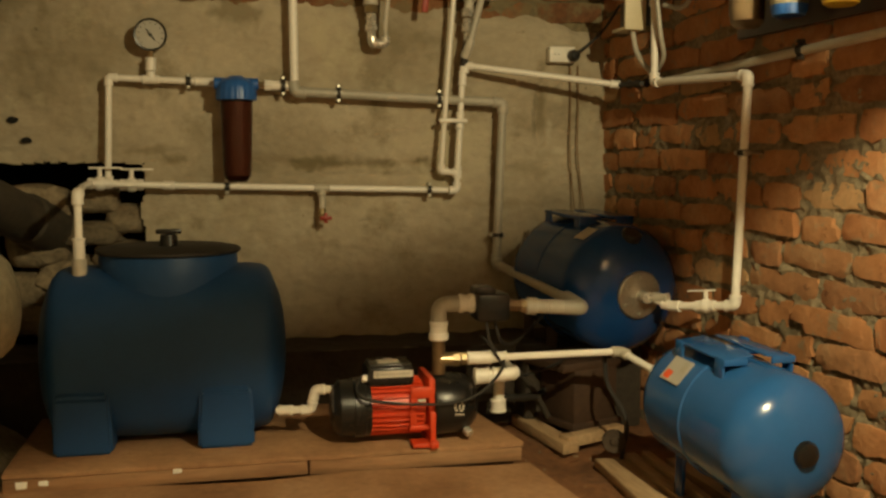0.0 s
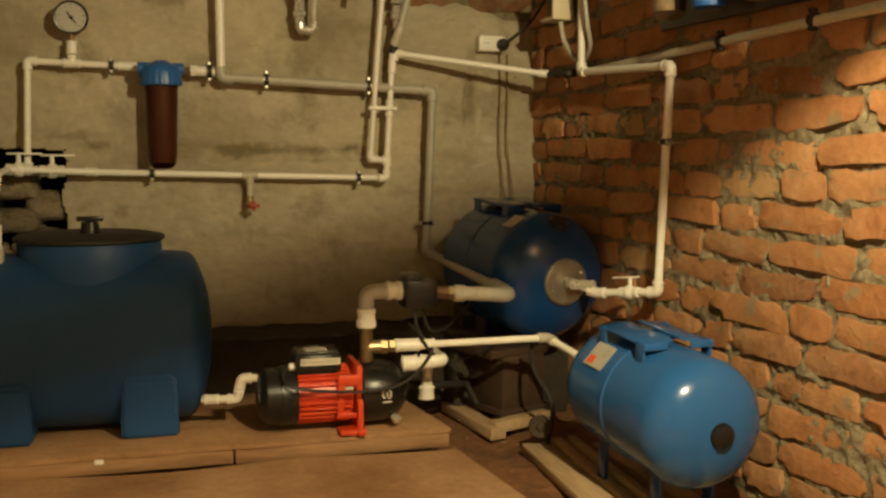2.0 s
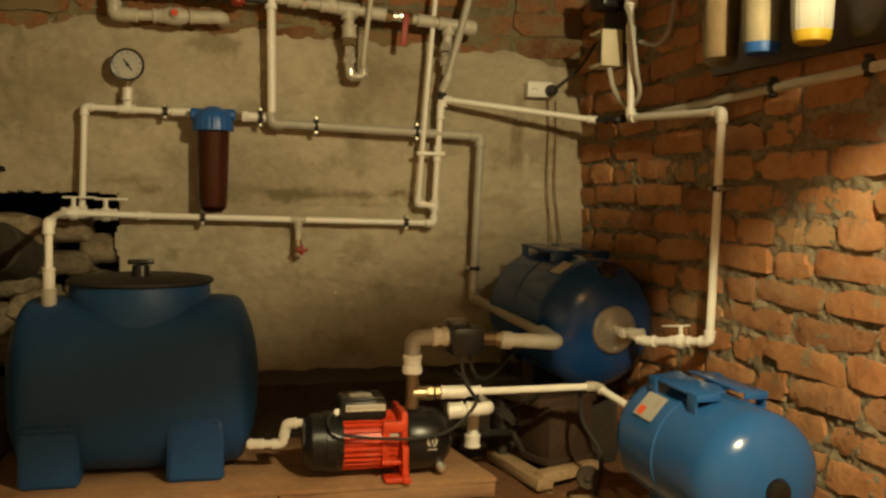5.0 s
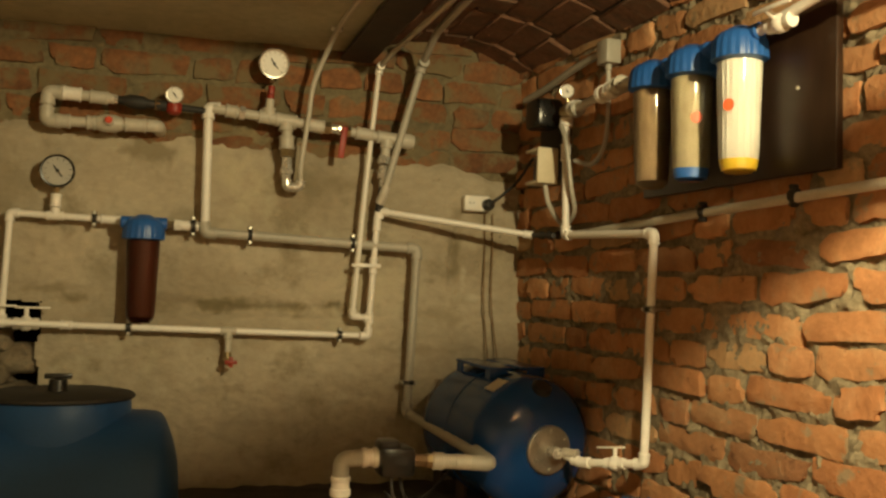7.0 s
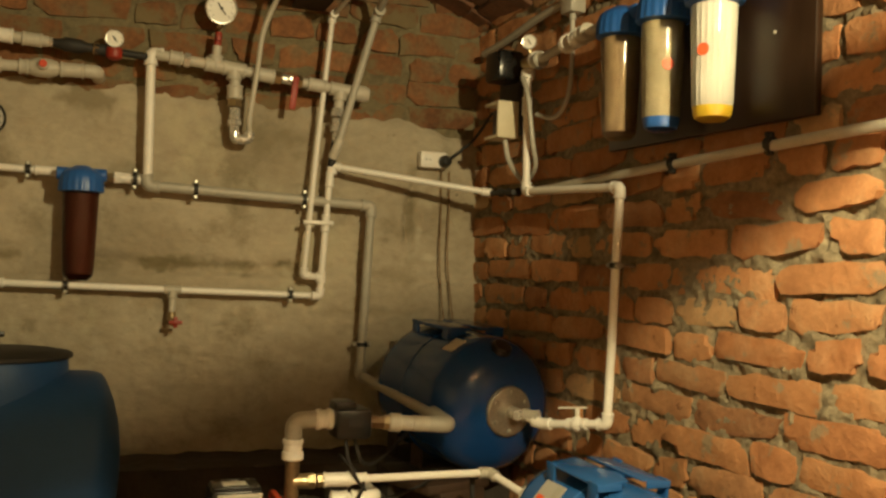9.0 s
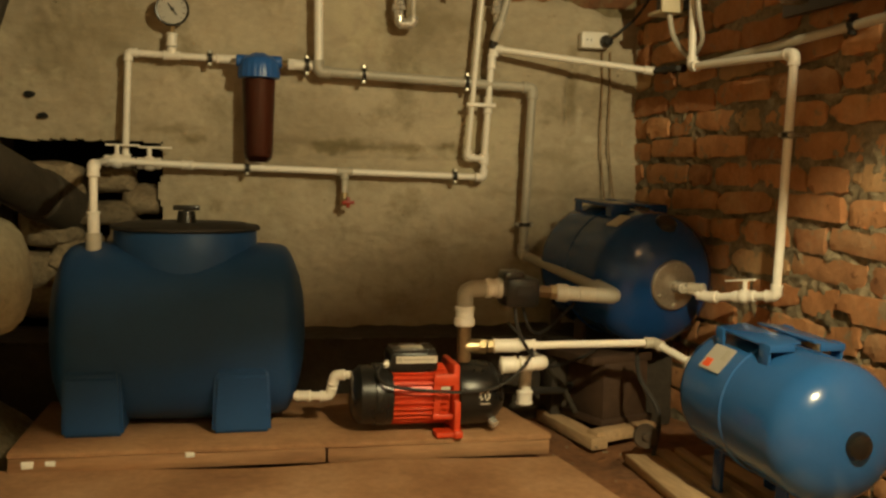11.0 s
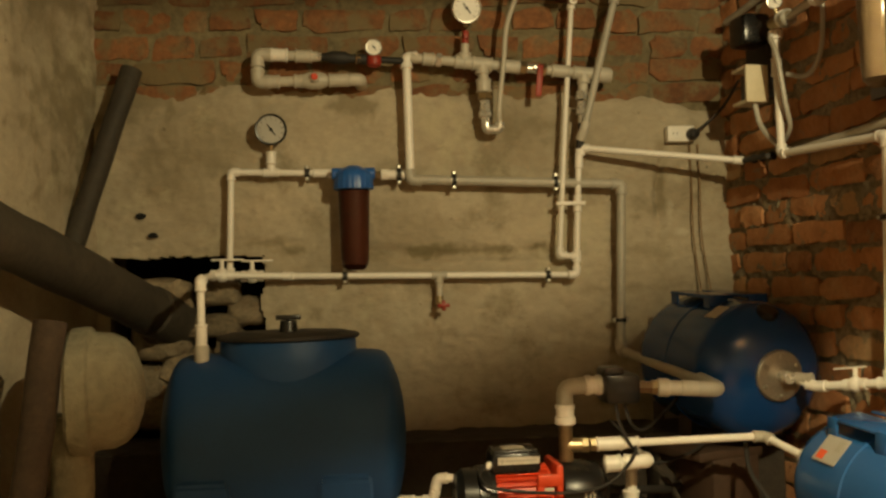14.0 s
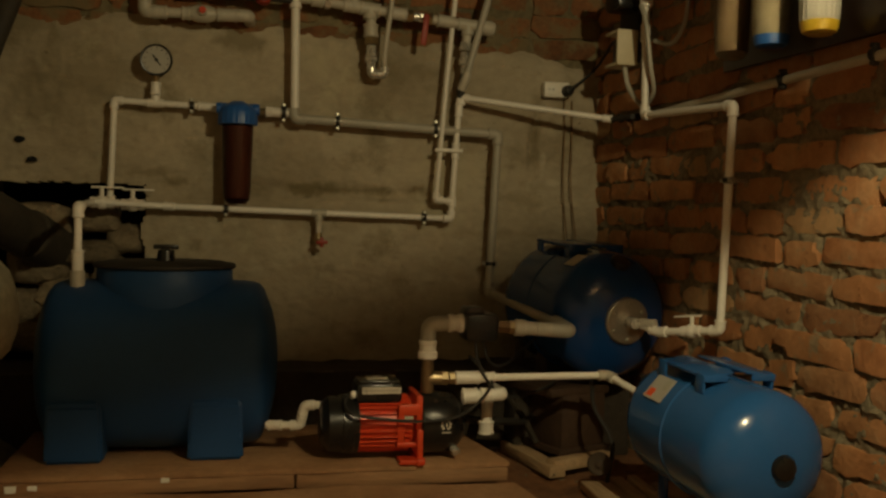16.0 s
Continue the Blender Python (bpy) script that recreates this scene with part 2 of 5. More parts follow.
M["cloth"] = mat("cloth", [(0.23, 0.215, 0.15), (0.34, 0.315, 0.225)], 0.92, scale=5, fine=40, bump=0.6, depth=0.01, mix=0.3)
M["rust"] = mat("rust", [(0.028, 0.023, 0.016), (0.052, 0.042, 0.028)], 0.75, scale=7, fine=50, bump=0.4, mix=0.5)
M["stone"] = mat("stone", [(0.12, 0.09, 0.055), (0.25, 0.20, 0.13), (0.17, 0.12, 0.075)], 0.92, scale=9, fine=50, bump=0.8, depth=0.008, mix=0.6, vary=0.3)
M["soil"] = mat("soil", [(0.20, 0.17, 0.105), (0.34, 0.295, 0.19), (0.26, 0.215, 0.135)], 0.95, scale=7, fine=55, bump=0.9, depth=0.008, mix=0.5)
M["hole_shade"] = mat("hole_shade", [(0.004, 0.004, 0.003), (0.008, 0.007, 0.006)], 1.0, scale=5, bump=0)
M["dial"] = mat("dial", [(0.78, 0.76, 0.70), (0.84, 0.82, 0.77)], 0.4, scale=9, bump=0, mix=0.05)
# white dial with its shade put into the colour; also the grey type label
M["dim_grey"] = mat("dim_grey", [(0.36, 0.35, 0.31), (0.44, 0.42, 0.37)], 0.35, scale=9, bump=0, mix=0.05)
M["paper"] = mat("paper", [(0.55, 0.50, 0.42), (0.64, 0.60, 0.52)], 0.7, scale=20, fine=90, bump=0.1, mix=0.2)
M["cream"] = mat("cream", [(0.62, 0.55, 0.38), (0.72, 0.65, 0.48)], 0.5, scale=12, bump=0.05, mix=0.1)
M["thread"] = mat("thread", [(0.28, 0.23, 0.14), (0.38, 0.32, 0.21)], 0.8, scale=30, fine=160, bump=0.3, mix=0.3)
M["bronze"] = mat("bronze", [(0.16, 0.10, 0.05), (0.26, 0.17, 0.09)], 0.45, metal=0.6, scale=20, fine=90, bump=0.1, mix=0.3)
M["thread_brown"] = mat("thread_brown", [(0.17, 0.11, 0.055), (0.25, 0.17, 0.09)], 0.8, scale=30, fine=160, bump=0.3, mix=0.3)
M["silt"] = mat("silt", [(0.10, 0.038, 0.024), (0.15, 0.058, 0.036)], 0.6, scale=12, fine=80, bump=0.2, mix=0.3)
M["pleat"] = mat("pleat", [(0.52, 0.50, 0.45), (0.60, 0.58, 0.53)], 0.7, scale=14, bump=0.1, mix=0.1)
M["yellow"] = mat("yellow", [(0.75, 0.50, 0.03), (0.82, 0.58, 0.05)], 0.45, scale=10, bump=0.02, mix=0.1)
M["sticker_red"] = mat("sticker_red", [(0.75, 0.10, 0.03), (0.8, 0.13, 0.04)], 0.5, scale=10, bump=0, mix=0.1)
M["box_brown"] = mat("box_brown", [(0.038, 0.020, 0.011), (0.066, 0.036, 0.020)], 0.7, scale=8, fine=60, bump=0.3, mix=0.4)


def clear(name, colour, rough):
    m = bpy.data.materials.new(name)
    m.use_nodes = True
    b = m.node_tree.nodes["Principled BSDF"]
    b.inputs["Base Color"].default_value = (*colour, 1)
    b.inputs["Roughness"].default_value = rough
    b.inputs["Transmission Weight"].default_value = 1.0
    b.inputs["IOR"].default_value = 1.25
    return m


M["clear_bowl"] = clear("clear_bowl", (0.93, 0.92, 0.88), 0.06)
M["clear_brown"] = clear("clear_brown", (0.40, 0.25, 0.19), 0.08)

# ---- shapes ----


def V(p):
    return Vector(p)


def thing(name, base, label, category, group="", kind=""):
    e = new(name)
    e.location = base
    e.empty_display_size = 0.05
    return tagged(e, label, category, group, kind)


def part(name, bm, material, parent=None, label="", smooth=True):
    me = bpy.data.meshes.new(name)
    bmesh.ops.recalc_face_normals(bm, faces=bm.faces[:])
    bm.to_mesh(me)
    bm.free()
    me.materials.append(M[material] if isinstance(material, str) else material)
    if smooth:
        me.shade_smooth()
        me.set_sharp_from_angle(angle=radians(38))
    ob = new(name, me)
    if parent is not None:
        ob.parent = parent
        top = parent
        while top.parent is not None:
            top = top.parent
        ob.matrix_parent_inverse = Matrix.Translation(top.location).inverted()
        if top is not parent:
            ob.matrix_parent_inverse = Matrix.Identity(4)
    if label:
        ob["label"] = label
    return ob


def frame_of(d):
    d = V(d).normalized()
    a = V((0, 0, 1)) if abs(d.z) < 0.9 else V((1, 0, 0))
    u = d.cross(a).normalized()
    return u, d.cross(u).normalized(), d


def lathe(bm, origin, axis, profile, seg=24):
    """Turns a profile of (along the axis, radius) round the axis."""
    u, w, d = frame_of(axis)
    o = V(origin)
    rings = []
    for h, r in profile:
        if r < 1e-5:
            rings.append([bm.verts.new(o + d * h)])
        else:
            rings.append([bm.verts.new(o + d * h + (u * math.cos(a) + w * math.sin(a)) * r) for a in (2 * math.pi * k / seg for k in range(seg))])
    for a, b in zip(rings, rings[1:]):
        for k in range(seg):
            q = (k + 1) % seg
            if len(a) == 1 and len(b) == 1:
                break
            if len(a) == 1:
                bm.faces.new((a[0], b[k], b[q]))
            elif len(b) == 1:
                bm.faces.new((a[k], b[0], a[q]))
            else:
                bm.faces.new((a[k], b[k], b[q], a[q]))
    for ring, flip in ((rings[0], 1), (rings[-1], 0)):
        if len(ring) > 2:
            bm.faces.new(ring)
    return bm


def cyl(a, b, r, lip=0.0015, seg=20, bm=None, r2=None):
    bm = bm or bmesh.new()
    d = V(b) - V(a)
    L, r2 = d.length, r2 or r
    lip = min(lip, L * 0.3, r * 0.5)
    return lathe(bm, a, d, [(0, r - lip), (lip, r), (L - lip, r2), (L, r2 - lip)], seg)


def filleted(pts, bend):
    pts = [V(p) for p in pts]
    out = [pts[0]]
    for a, b, c in zip(pts, pts[1:], pts[2:]):
        u, w = (a - b).normalized(), (c - b).normalized()
        k = min(bend, (a - b).length * 0.45, (c - b).length * 0.45)
        p, q = b + u * k, b + w * k
        for s in range(7):
            s /= 6
            out.append(p * (1 - s) ** 2 + b * 2 * s * (1 - s) + q * s * s)
    return out + [pts[-1]]


def tube(pts, r, bend=0.02, seg=14, bm=None):
    bm = bm or bmesh.new()
    p = filleted(pts, bend) if len(pts) > 2 else [V(q) for q in pts]
    u = frame_of(p[1] - p[0])[0]
    rings = []
    for k, q in enumerate(p):
        d = (p[min(k + 1, len(p) - 1)] - p[max(k - 1, 0)]).normalized()
        u = (u - d * u.dot(d)).normalized()
        w = d.cross(u)
        rings.append([bm.verts.new(q + (u * math.cos(a) + w * math.sin(a)) * r) for a in (2 * math.pi * j / seg for j in range(seg))])
    for a, b in zip(rings, rings[1:]):
        for k in range(seg):
            bm.faces.new((a[k], b[k], b[(k + 1) % seg], a[(k + 1) % seg]))
    bm.faces.new(rings[0])
    bm.faces.new(rings[-1])
    return bm


def smooth_curve(pts, steps=8):
    """Points along a soft curve through pts."""
    p = [V(q) for q in pts]
    p = [p[0] * 2 - p[1]] + p + [p[-1] * 2 - p[-2]]
    out = []
    for a, b, c, d in zip(p, p[1:], p[2:], p[3:]):
        for k in range(steps):
            t = k / steps
            out.append(0.5 * (2 * b + (c - a) * t + (2 * a - 5 * b + 4 * c - d) * t * t + (3 * b - a - 3 * c + d) * t ** 3))
    return out + [p[-2]]


def cord(pts, r, seg=8):
    return tube(smooth_curve(pts), r, seg=seg, bend=0.0001) if len(pts) < 3 else sweep(smooth_curve(pts), r, seg)


def sweep(p, r, seg=8, bm=None):
    bm = bm or bmesh.new()
    u = frame_of(p[1] - p[0])[0]
    rings = []
    for k, q in enumerate(p):
        d = (p[min(k + 1, len(p) - 1)] - p[max(k - 1, 0)]).normalized()
        u = (u - d * u.dot(d)).normalized()
        w = d.cross(u)
        rings.append([bm.verts.new(q + (u * math.cos(a) + w * math.sin(a)) * r) for a in (2 * math.pi * j / seg for j in range(seg))])
    for a, b in zip(rings, rings[1:]):
        for k in range(seg):
            bm.faces.new((a[k], b[k], b[(k + 1) % seg], a[(k + 1) % seg]))
    bm.faces.new(rings[0])
    bm.faces.new(rings[-1])
    return bm


def rbox(centre, size, bevel=0.003, turn=None, bm=None, segs=2):
    own = bmesh.new()
    bmesh.ops.create_cube(own, size=1.0)
    bmesh.ops.scale(own, vec=size, verts=own.verts)
    if bevel:
        bmesh.ops.bevel(own, geom=own.edges[:], offset=min(bevel, min(size) * 0.45), segments=segs, affect="EDGES", profile=0.5)
    bmesh.ops.transform(own, matrix=Matrix.Translation(centre) @ (turn.to_4x4() if turn else Matrix.Identity(4)), verts=own.verts)
    if bm is None:
        return own
    me = bpy.data.meshes.new("tmp")
    own.to_mesh(me)
    own.free()
    bm.from_mesh(me)
    bpy.data.meshes.remove(me)
    return bm


def rough_up(bm, amount, scale, seed=0.0):
    for v in bm.verts:
        v.co += noise.noise_vector(v.co * scale + V((seed, seed * 1.7, seed * 0.6))) * amount
    return bm


def zturn(deg):
    return Matrix.Rotation(radians(deg), 3, "Z")


# ---- the plan ----
BACK = 2.90                         # face of the plastered wall
CORNER = V((1.17, 2.93, 0))         # where the brick wall meets it
SIDE = (V((1.275, 1.6, 0)) - CORNER).normalized()   # along the brick wall, towards the viewer
OUT = V((SIDE.y, -SIDE.x, 0))       # off the brick wall, into the room
ROOM_L, ROOM_F = -1.5, -2.2
TOP = 1.62


def side(s, z, off=0.0):
    return CORNER + SIDE * s + OUT * off + V((0, 0, z))

# ---- structure ----


def sheet(origin, u, w, nu, nw, fn):
    """A grid over origin + a*u + b*w, a and b in 0..1, pushed along the normal by fn(point)."""
    bm = bmesh.new()
    o, u, w = V(origin), V(u), V(w)
    n = u.cross(w).normalized()
    g = []
    for i in range(nu + 1):
        row = []
        for j in range(nw + 1):
            p = o + u * (i / nu) + w * (j / nw)
            row.append(bm.verts.new(p + n * fn(p)))
        g.append(row)
    for i in range(nu):
        for j in range(nw):
            bm.faces.new((g[i][j], g[i + 1][j], g[i + 1][j + 1], g[i][j + 1]))
    return bm


def lumps(p, a, s):
    return a * noise.fractal(p * s, 0.9, 2.1, 4)


# ground
bm = sheet((ROOM_L - 0.2, ROOM_F - 0.2, 0), (3.2, 0, 0), (0, 5.5, 0), 110, 180, lambda p: lumps(p, 0.012, 5) - 0.004)
floor = tagged(part("floor", bm, "earth"), "trodden reddish-brown earth floor with crumbs of mortar", "floor", kind="structure")

# plaster coat on the far wall, with an uneven upper edge
LEFT_END = -0.72


def coat_top(x):
    return 1.265 - 0.10 * max(0, x - 0.45) + 0.03 * noise.noise(V((x * 5, 3, 0))) + 0.012 * noise.noise(V((x * 23, 1, 0)))


prng = random.Random(31)
PITS = [(prng.uniform(-0.7, 1.15), prng.uniform(0.45, 1.2), prng.uniform(0.006, 0.02), prng.uniform(0.004, 0.009), prng.uniform(-0.004, 0.007)) for _ in range(150)]
bm = bmesh.new()
NX, NZ = 300, 210
grid = []
for i in range(NX + 1):
    x = -0.74 + (1.24 + 0.74) * i / NX
    col = []
    close = [q for q in PITS if abs(q[0] - x) < 0.05]
    for j in range(NZ + 1):
        z = coat_top(x) * j / NZ
        p = V((x, 0, z))
        y = BACK - lumps(p, 0.010, 2.2) - lumps(p, 0.006, 9) - lumps(p, 0.0025, 34)
        edge = 0.742 + 0.02 * noise.noise(V((x * 4, 7, 0))) + 0.008 * noise.noise(V((x * 19, 2, 0)))
        y -= 0.009 * max(0, min(1, (edge - z) / 0.012)) * max(0, min(1, (x + 0.12) * 5)) * max(0, min(1, 1.1 - (edge - z) * 3))
        y += 0.014 * math.exp(-((x - 0.948 - 0.03 * noise.noise(V((z * 5, 9, 0)))) / 0.010) ** 2) * max(0, min(1, (z - 0.78) * 8)) * max(0, min(1, (1.1 - z) * 8))
        y += 0.020 * math.exp(-((z - 0.757 - 0.02 * noise.noise(V((x * 6, 0, 0)))) / 0.020) ** 2) * max(0, min(1, (x + 0.05) * 8)) * max(0, min(1, (0.72 - x) * 6)) * (0.6 + 0.6 * noise.noise(V((x * 8, 5, 0))))
        for px, pz, pw, ph, pd in close:
            if abs(pz - z) < 0.03:
                y += pd * math.exp(-((x - px) / pw) ** 2 - ((z - pz) / ph) ** 2)
        y += 0.022 * (j / NZ) ** 40
        col.append(bm.verts.new((x, y, z)))
    grid.append(col)


def in_hole(x, z):
    if not -0.70 < x < -0.235:
        return False
    top = 0.765 - 0.006 * noise.noise(V((x * 9, 0, 4)))
    right = -0.262 + 0.02 * noise.noise(V((z * 12, 2, 4)))
    return x < right and z < top


for i in range(NX):
    for j in range(NZ):
        q = (grid[i][j], grid[i + 1][j], grid[i + 1][j + 1], grid[i][j + 1])
        c = sum((v.co for v in q), V((0, 0, 0))) / 4
        if not in_hole(c.x, c.z):
            bm.faces.new(q)
for v in [v for v in bm.verts if not v.link_faces]:
    bm.verts.remove(v)
rim = [e for e in bm.edges if e.is_boundary]
ext = bmesh.ops.extrude_edge_only(bm, edges=rim)
for v in [g for g in ext["geom"] if isinstance(g, bmesh.types.BMVert)]:
    v.co.y += 0.05
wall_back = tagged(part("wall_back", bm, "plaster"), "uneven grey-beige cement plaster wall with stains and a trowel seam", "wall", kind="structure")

# wall body behind the plaster, with the ragged hole at its end
bm = rbox((0.55, BACK + 0.18, 0.85), (1.62, 0.25, 1.7), 0)
rbox((-0.49, BACK + 0.18, 1.24), (0.459, 0.25, 0.92), 0, bm=bm)
rbox((-1.11, BACK + 0.18, 0.85), (0.78, 0.25, 1.7), 0, bm=bm)
part("wall_core", bm, "mortar", wall_back, smooth=False)
# near-black sheet closing the hole; its unlit depth is put into the colour
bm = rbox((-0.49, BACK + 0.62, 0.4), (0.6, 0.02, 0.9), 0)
part("hole_back", bm, "hole_shade", wall_back, smooth=False)

# upper courses of the far wall bed
bm = sheet((-0.78, BACK + 0.016, 1.12), (2.0, 0, 0), (0, 0, 0.52), 110, 34, lambda p: lumps(p, 0.007, 9) + lumps(p, 0.006, 28))
part("mortar_bed", bm, "old_mortar", wall_back)

# brick side wall bed
SIDE_LEN = 2.6
PITCH, COURSE_0 = 0.0715, 0.02


def course_wave(a, row, seed):
    return 0.013 * noise.noise(V((a * 1.7, row * 0.35, seed)))


def bed(p):
    """Mortar of the side wall: lumpy joints, squeezed out here and raked hollow there."""
    a, z = (p - CORNER).dot(SIDE), p.z
    row = round((z - COURSE_0) / PITCH)
    off = z - COURSE_0 - row * PITCH - course_wave(a, row, 21)
    squeeze = noise.noise(V((a * 11, row * 5.3, 2))) + 0.6 * noise.noise(V((a * 31, row * 3.1, 8)))
    joint = math.exp(-(off / 0.012) ** 2) * (0.012 * max(0, squeeze + 0.05) - 0.022 * max(0, -squeeze - 0.15))
    return lumps(p, 0.004, 5) + lumps(p, 0.0055, 18) + lumps(p, 0.006, 60) + 0.0005 - joint


bm = sheet(side(-0.02, -0.02, 0.0), SIDE * SIDE_LEN, V((0, 0, 1.70)), 430, 290, lambda p: -bed(p))
wall_right = tagged(part("wall_right", bm, "mortar"), "rough orange-red brick wall with messy grey mortar joints", "wall", kind="structure")
bm = rbox(side(SIDE_LEN / 2, 0.85, -0.16), (SIDE_LEN, 0.22, 1.7), 0, turn=Matrix((SIDE, OUT, (0, 0, 1))).transposed())
part("wall_core", bm, "mortar", wall_right, smooth=False)

# near wall, far-left wall and the rest of the shell behind the viewer
bm = sheet((LEFT_END - 0.02, BACK + 0.02, 0.0), (-0.30, -1.6, 0), (0, 0, 1.7), 60, 60, lambda p: lumps(p, 0.02, 3) + lumps(p, 0.005, 14))
wall_left = tagged(part("wall_left", bm, "plaster"), "rough grey-beige cement rendered wall, stained", "wall", kind="structure")
bm = rbox((-1.35, 0.2, 0.85), (0.12, 5.0, 1.75), 0)
tagged(part("wall_shell_left", bm, "plaster", smooth=False), "plain cement rendered wall closing the cellar", "wall", kind="structure")
bm = rbox((0.1, ROOM_F - 0.1, 0.85), (3.2, 0.12, 1.75), 0)
tagged(part("wall_front", bm, "plaster", smooth=False), "plain cement rendered wall closing the cellar", "wall", kind="structure")
bm = rbox((1.47, -0.95, 0.85), (0.12, 2.7, 1.75), 0)
tagged(part("wall_shell_right", bm, "mortar", smooth=False), "plain brick wall closing the cellar", "wall", kind="structure")

# ceiling: concrete slab, then brick between two dark beams
BEAM_X = 0.57
bm = sheet((BEAM_X, -2.3, 1.555), (-2.1, 0, 0), (0, 5.35, 0), 60, 120, lambda p: -lumps(p, 0.008, 3))
rbox((-0.5, 0.3, 1.68), (2.12, 5.3, 0.2), 0, bm=bm)
rbox((1.0, 0.3, 1.80), (0.9, 5.3, 0.14), 0, bm=bm)


def vault(y, q):
    """Point of the shallow brick arch from the beam (q = 0) to the brick wall (q = 1), and its slope."""
    x0, z0 = 0.63, 1.560
    x1, z1 = CORNER.x + SIDE.x / SIDE.y * (y - CORNER.y) + 0.01, 1.528
    p = V((x0 + (x1 - x0) * q, y, z0 + (z1 - z0) * q + 0.30 * q * (1 - q)))
    return p, math.atan2((z1 - z0) + 0.30 * (1 - 2 * q), x1 - x0)


rng = random.Random(4)
ROWS = 7
face_a = len(bm.faces)
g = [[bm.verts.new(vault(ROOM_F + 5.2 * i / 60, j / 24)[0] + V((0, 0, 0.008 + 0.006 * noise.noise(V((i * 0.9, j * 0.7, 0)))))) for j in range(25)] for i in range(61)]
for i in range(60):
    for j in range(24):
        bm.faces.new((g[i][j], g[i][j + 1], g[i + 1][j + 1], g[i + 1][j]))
face_b = len(bm.faces)
for k in range(ROWS):
    y = ROOM_F - rng.uniform(0, 0.25)
    while y < 2.92:
        ln = 0.245 if rng.random() < 0.8 else 0.12
        p, slope = vault(y + ln / 2, (k + 0.5) / ROWS)
        if rng.random() < 0.97:
            rbox(p + V((0, 0, 0.012 + rng.uniform(-0.003, 0.004))), (0.60 / ROWS * 0.965, ln, 0.026), 0.004, turn=Matrix.Rotation(-slope + rng.gauss(0, 0.03), 3, "Y"), bm=bm, segs=1)
        y += ln + rng.uniform(0.003, 0.009)
ceiling = part("ceiling", bm, "slab")
ceiling.data.materials.append(M["vault_brick"])
ceiling.data.materials.append(M["dark_brown"])
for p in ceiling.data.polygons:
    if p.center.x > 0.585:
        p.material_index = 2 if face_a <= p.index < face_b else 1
tagged(ceiling, "low cellar ceiling, grey concrete slab beside sooty brickwork", "ceiling", kind="structure")


def beam(label, x, z, width, height):
    t = thing("ceiling_beam", (x, 0.4, z), label, "beam", kind="structure")
    bm = rbox((x, 0.38, z + height / 2), (width, 5.1, height), 0.006)
    rough_up(bm, 0.004, 6)
    part("web", bm, "dark_brown", t)
    bm = rbox((x, 0.38, z), (width + 0.05, 5.1, 0.012), 0.003)
    part("flange", bm, "dark_brown", t)


beam("dark rusty steel beam under the ceiling slab", BEAM_X + 0.04, 1.535, 0.05, 0.14)
# unseen board added at the brick wall under the bulb; its edge cuts the light on the walls
u, h = V((0.818, 0.575, 0)), V((-0.575, 0.818, 0))
c = BULB + h * 0.277 + V((0, 0, -0.125))
bm = rbox(c - h * 0.30 + u * 0.39, (0.82, 0.60, 0.02), 0.003, turn=Matrix((u, h, (0, 0, 1))).transposed())
tagged(part("shelf_board", rough_up(bm, 0.002, 9), "dark_brown"), "unseen dark board added under the bulb to cut its light", "shelf", kind="structure")

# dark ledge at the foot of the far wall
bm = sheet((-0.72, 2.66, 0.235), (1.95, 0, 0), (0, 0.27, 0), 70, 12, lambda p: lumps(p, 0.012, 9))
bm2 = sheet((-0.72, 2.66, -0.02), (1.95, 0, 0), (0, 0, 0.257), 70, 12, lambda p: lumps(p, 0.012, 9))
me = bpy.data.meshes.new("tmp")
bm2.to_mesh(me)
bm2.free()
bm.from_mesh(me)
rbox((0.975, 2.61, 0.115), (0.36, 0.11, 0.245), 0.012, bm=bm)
tagged(part("ledge", bm, "ledge_dark"), "dark rough ledge at the foot of the wall", "ledge", kind="structure")

# ---- pipe fittings ----
Y = 2.845


def clamp(p, r, parent, axis=(1, 0, 0), wall=(0, 1, 0), reach=0.05, metal="steel"):
    """A metal band round a pipe with its two ears and the stud to the wall."""
    p, a, w = V(p), V(axis).normalized(), V(wall).normalized()
    e = a.cross(w).normalized()
    bm = bmesh.new()
    cyl(p - a * 0.009, p + a * 0.009, r + 0.003, 0.001, 18, bm)
    for k in (-1, 1):
        cyl(p + e * k * (r + 0.001), p + e * k * (r + 0.012), 0.0075, 0.002, 10, bm)
        cyl(p + e * k * (r + 0.007) - w * 0.012, p + e * k * (r + 0.007) - w * 0.006, 0.005, 0.001, 8, bm)
    cyl(p + w * r, p + w * reach, 0.004, 0.0005, 8, bm)
    c = part("clamp", bm, metal, parent, "zinc-plated pipe clamp" if metal == "steel" else "dark pipe clamp")
    bm = bmesh.new()
    cyl(p - a * 0.006, p + a * 0.006, r + 0.0036, 0.0005, 18, bm)
    part("rubber_liner", bm, "rubber", c, "black rubber lining")
    return c


def elbow(p, a, b, r, parent, material="white_pipe", name="elbow", reach=2.3):
    """A bent socket at p, opening towards a and towards b."""
    p = V(p)
    u, w = (V(a) - p).normalized(), (V(b) - p).normalized()
    R = r * 1.32
    bm = tube([p + u * r * reach, p, p + w * r * reach], R, bend=r * 1.3, seg=16)
    for d in (u, w):
        cyl(p + d * r * (reach - 0.35), p + d * r * (reach + 0.25), R * 1.08, 0.001, 16, bm)
    return part(name, bm, material, parent)


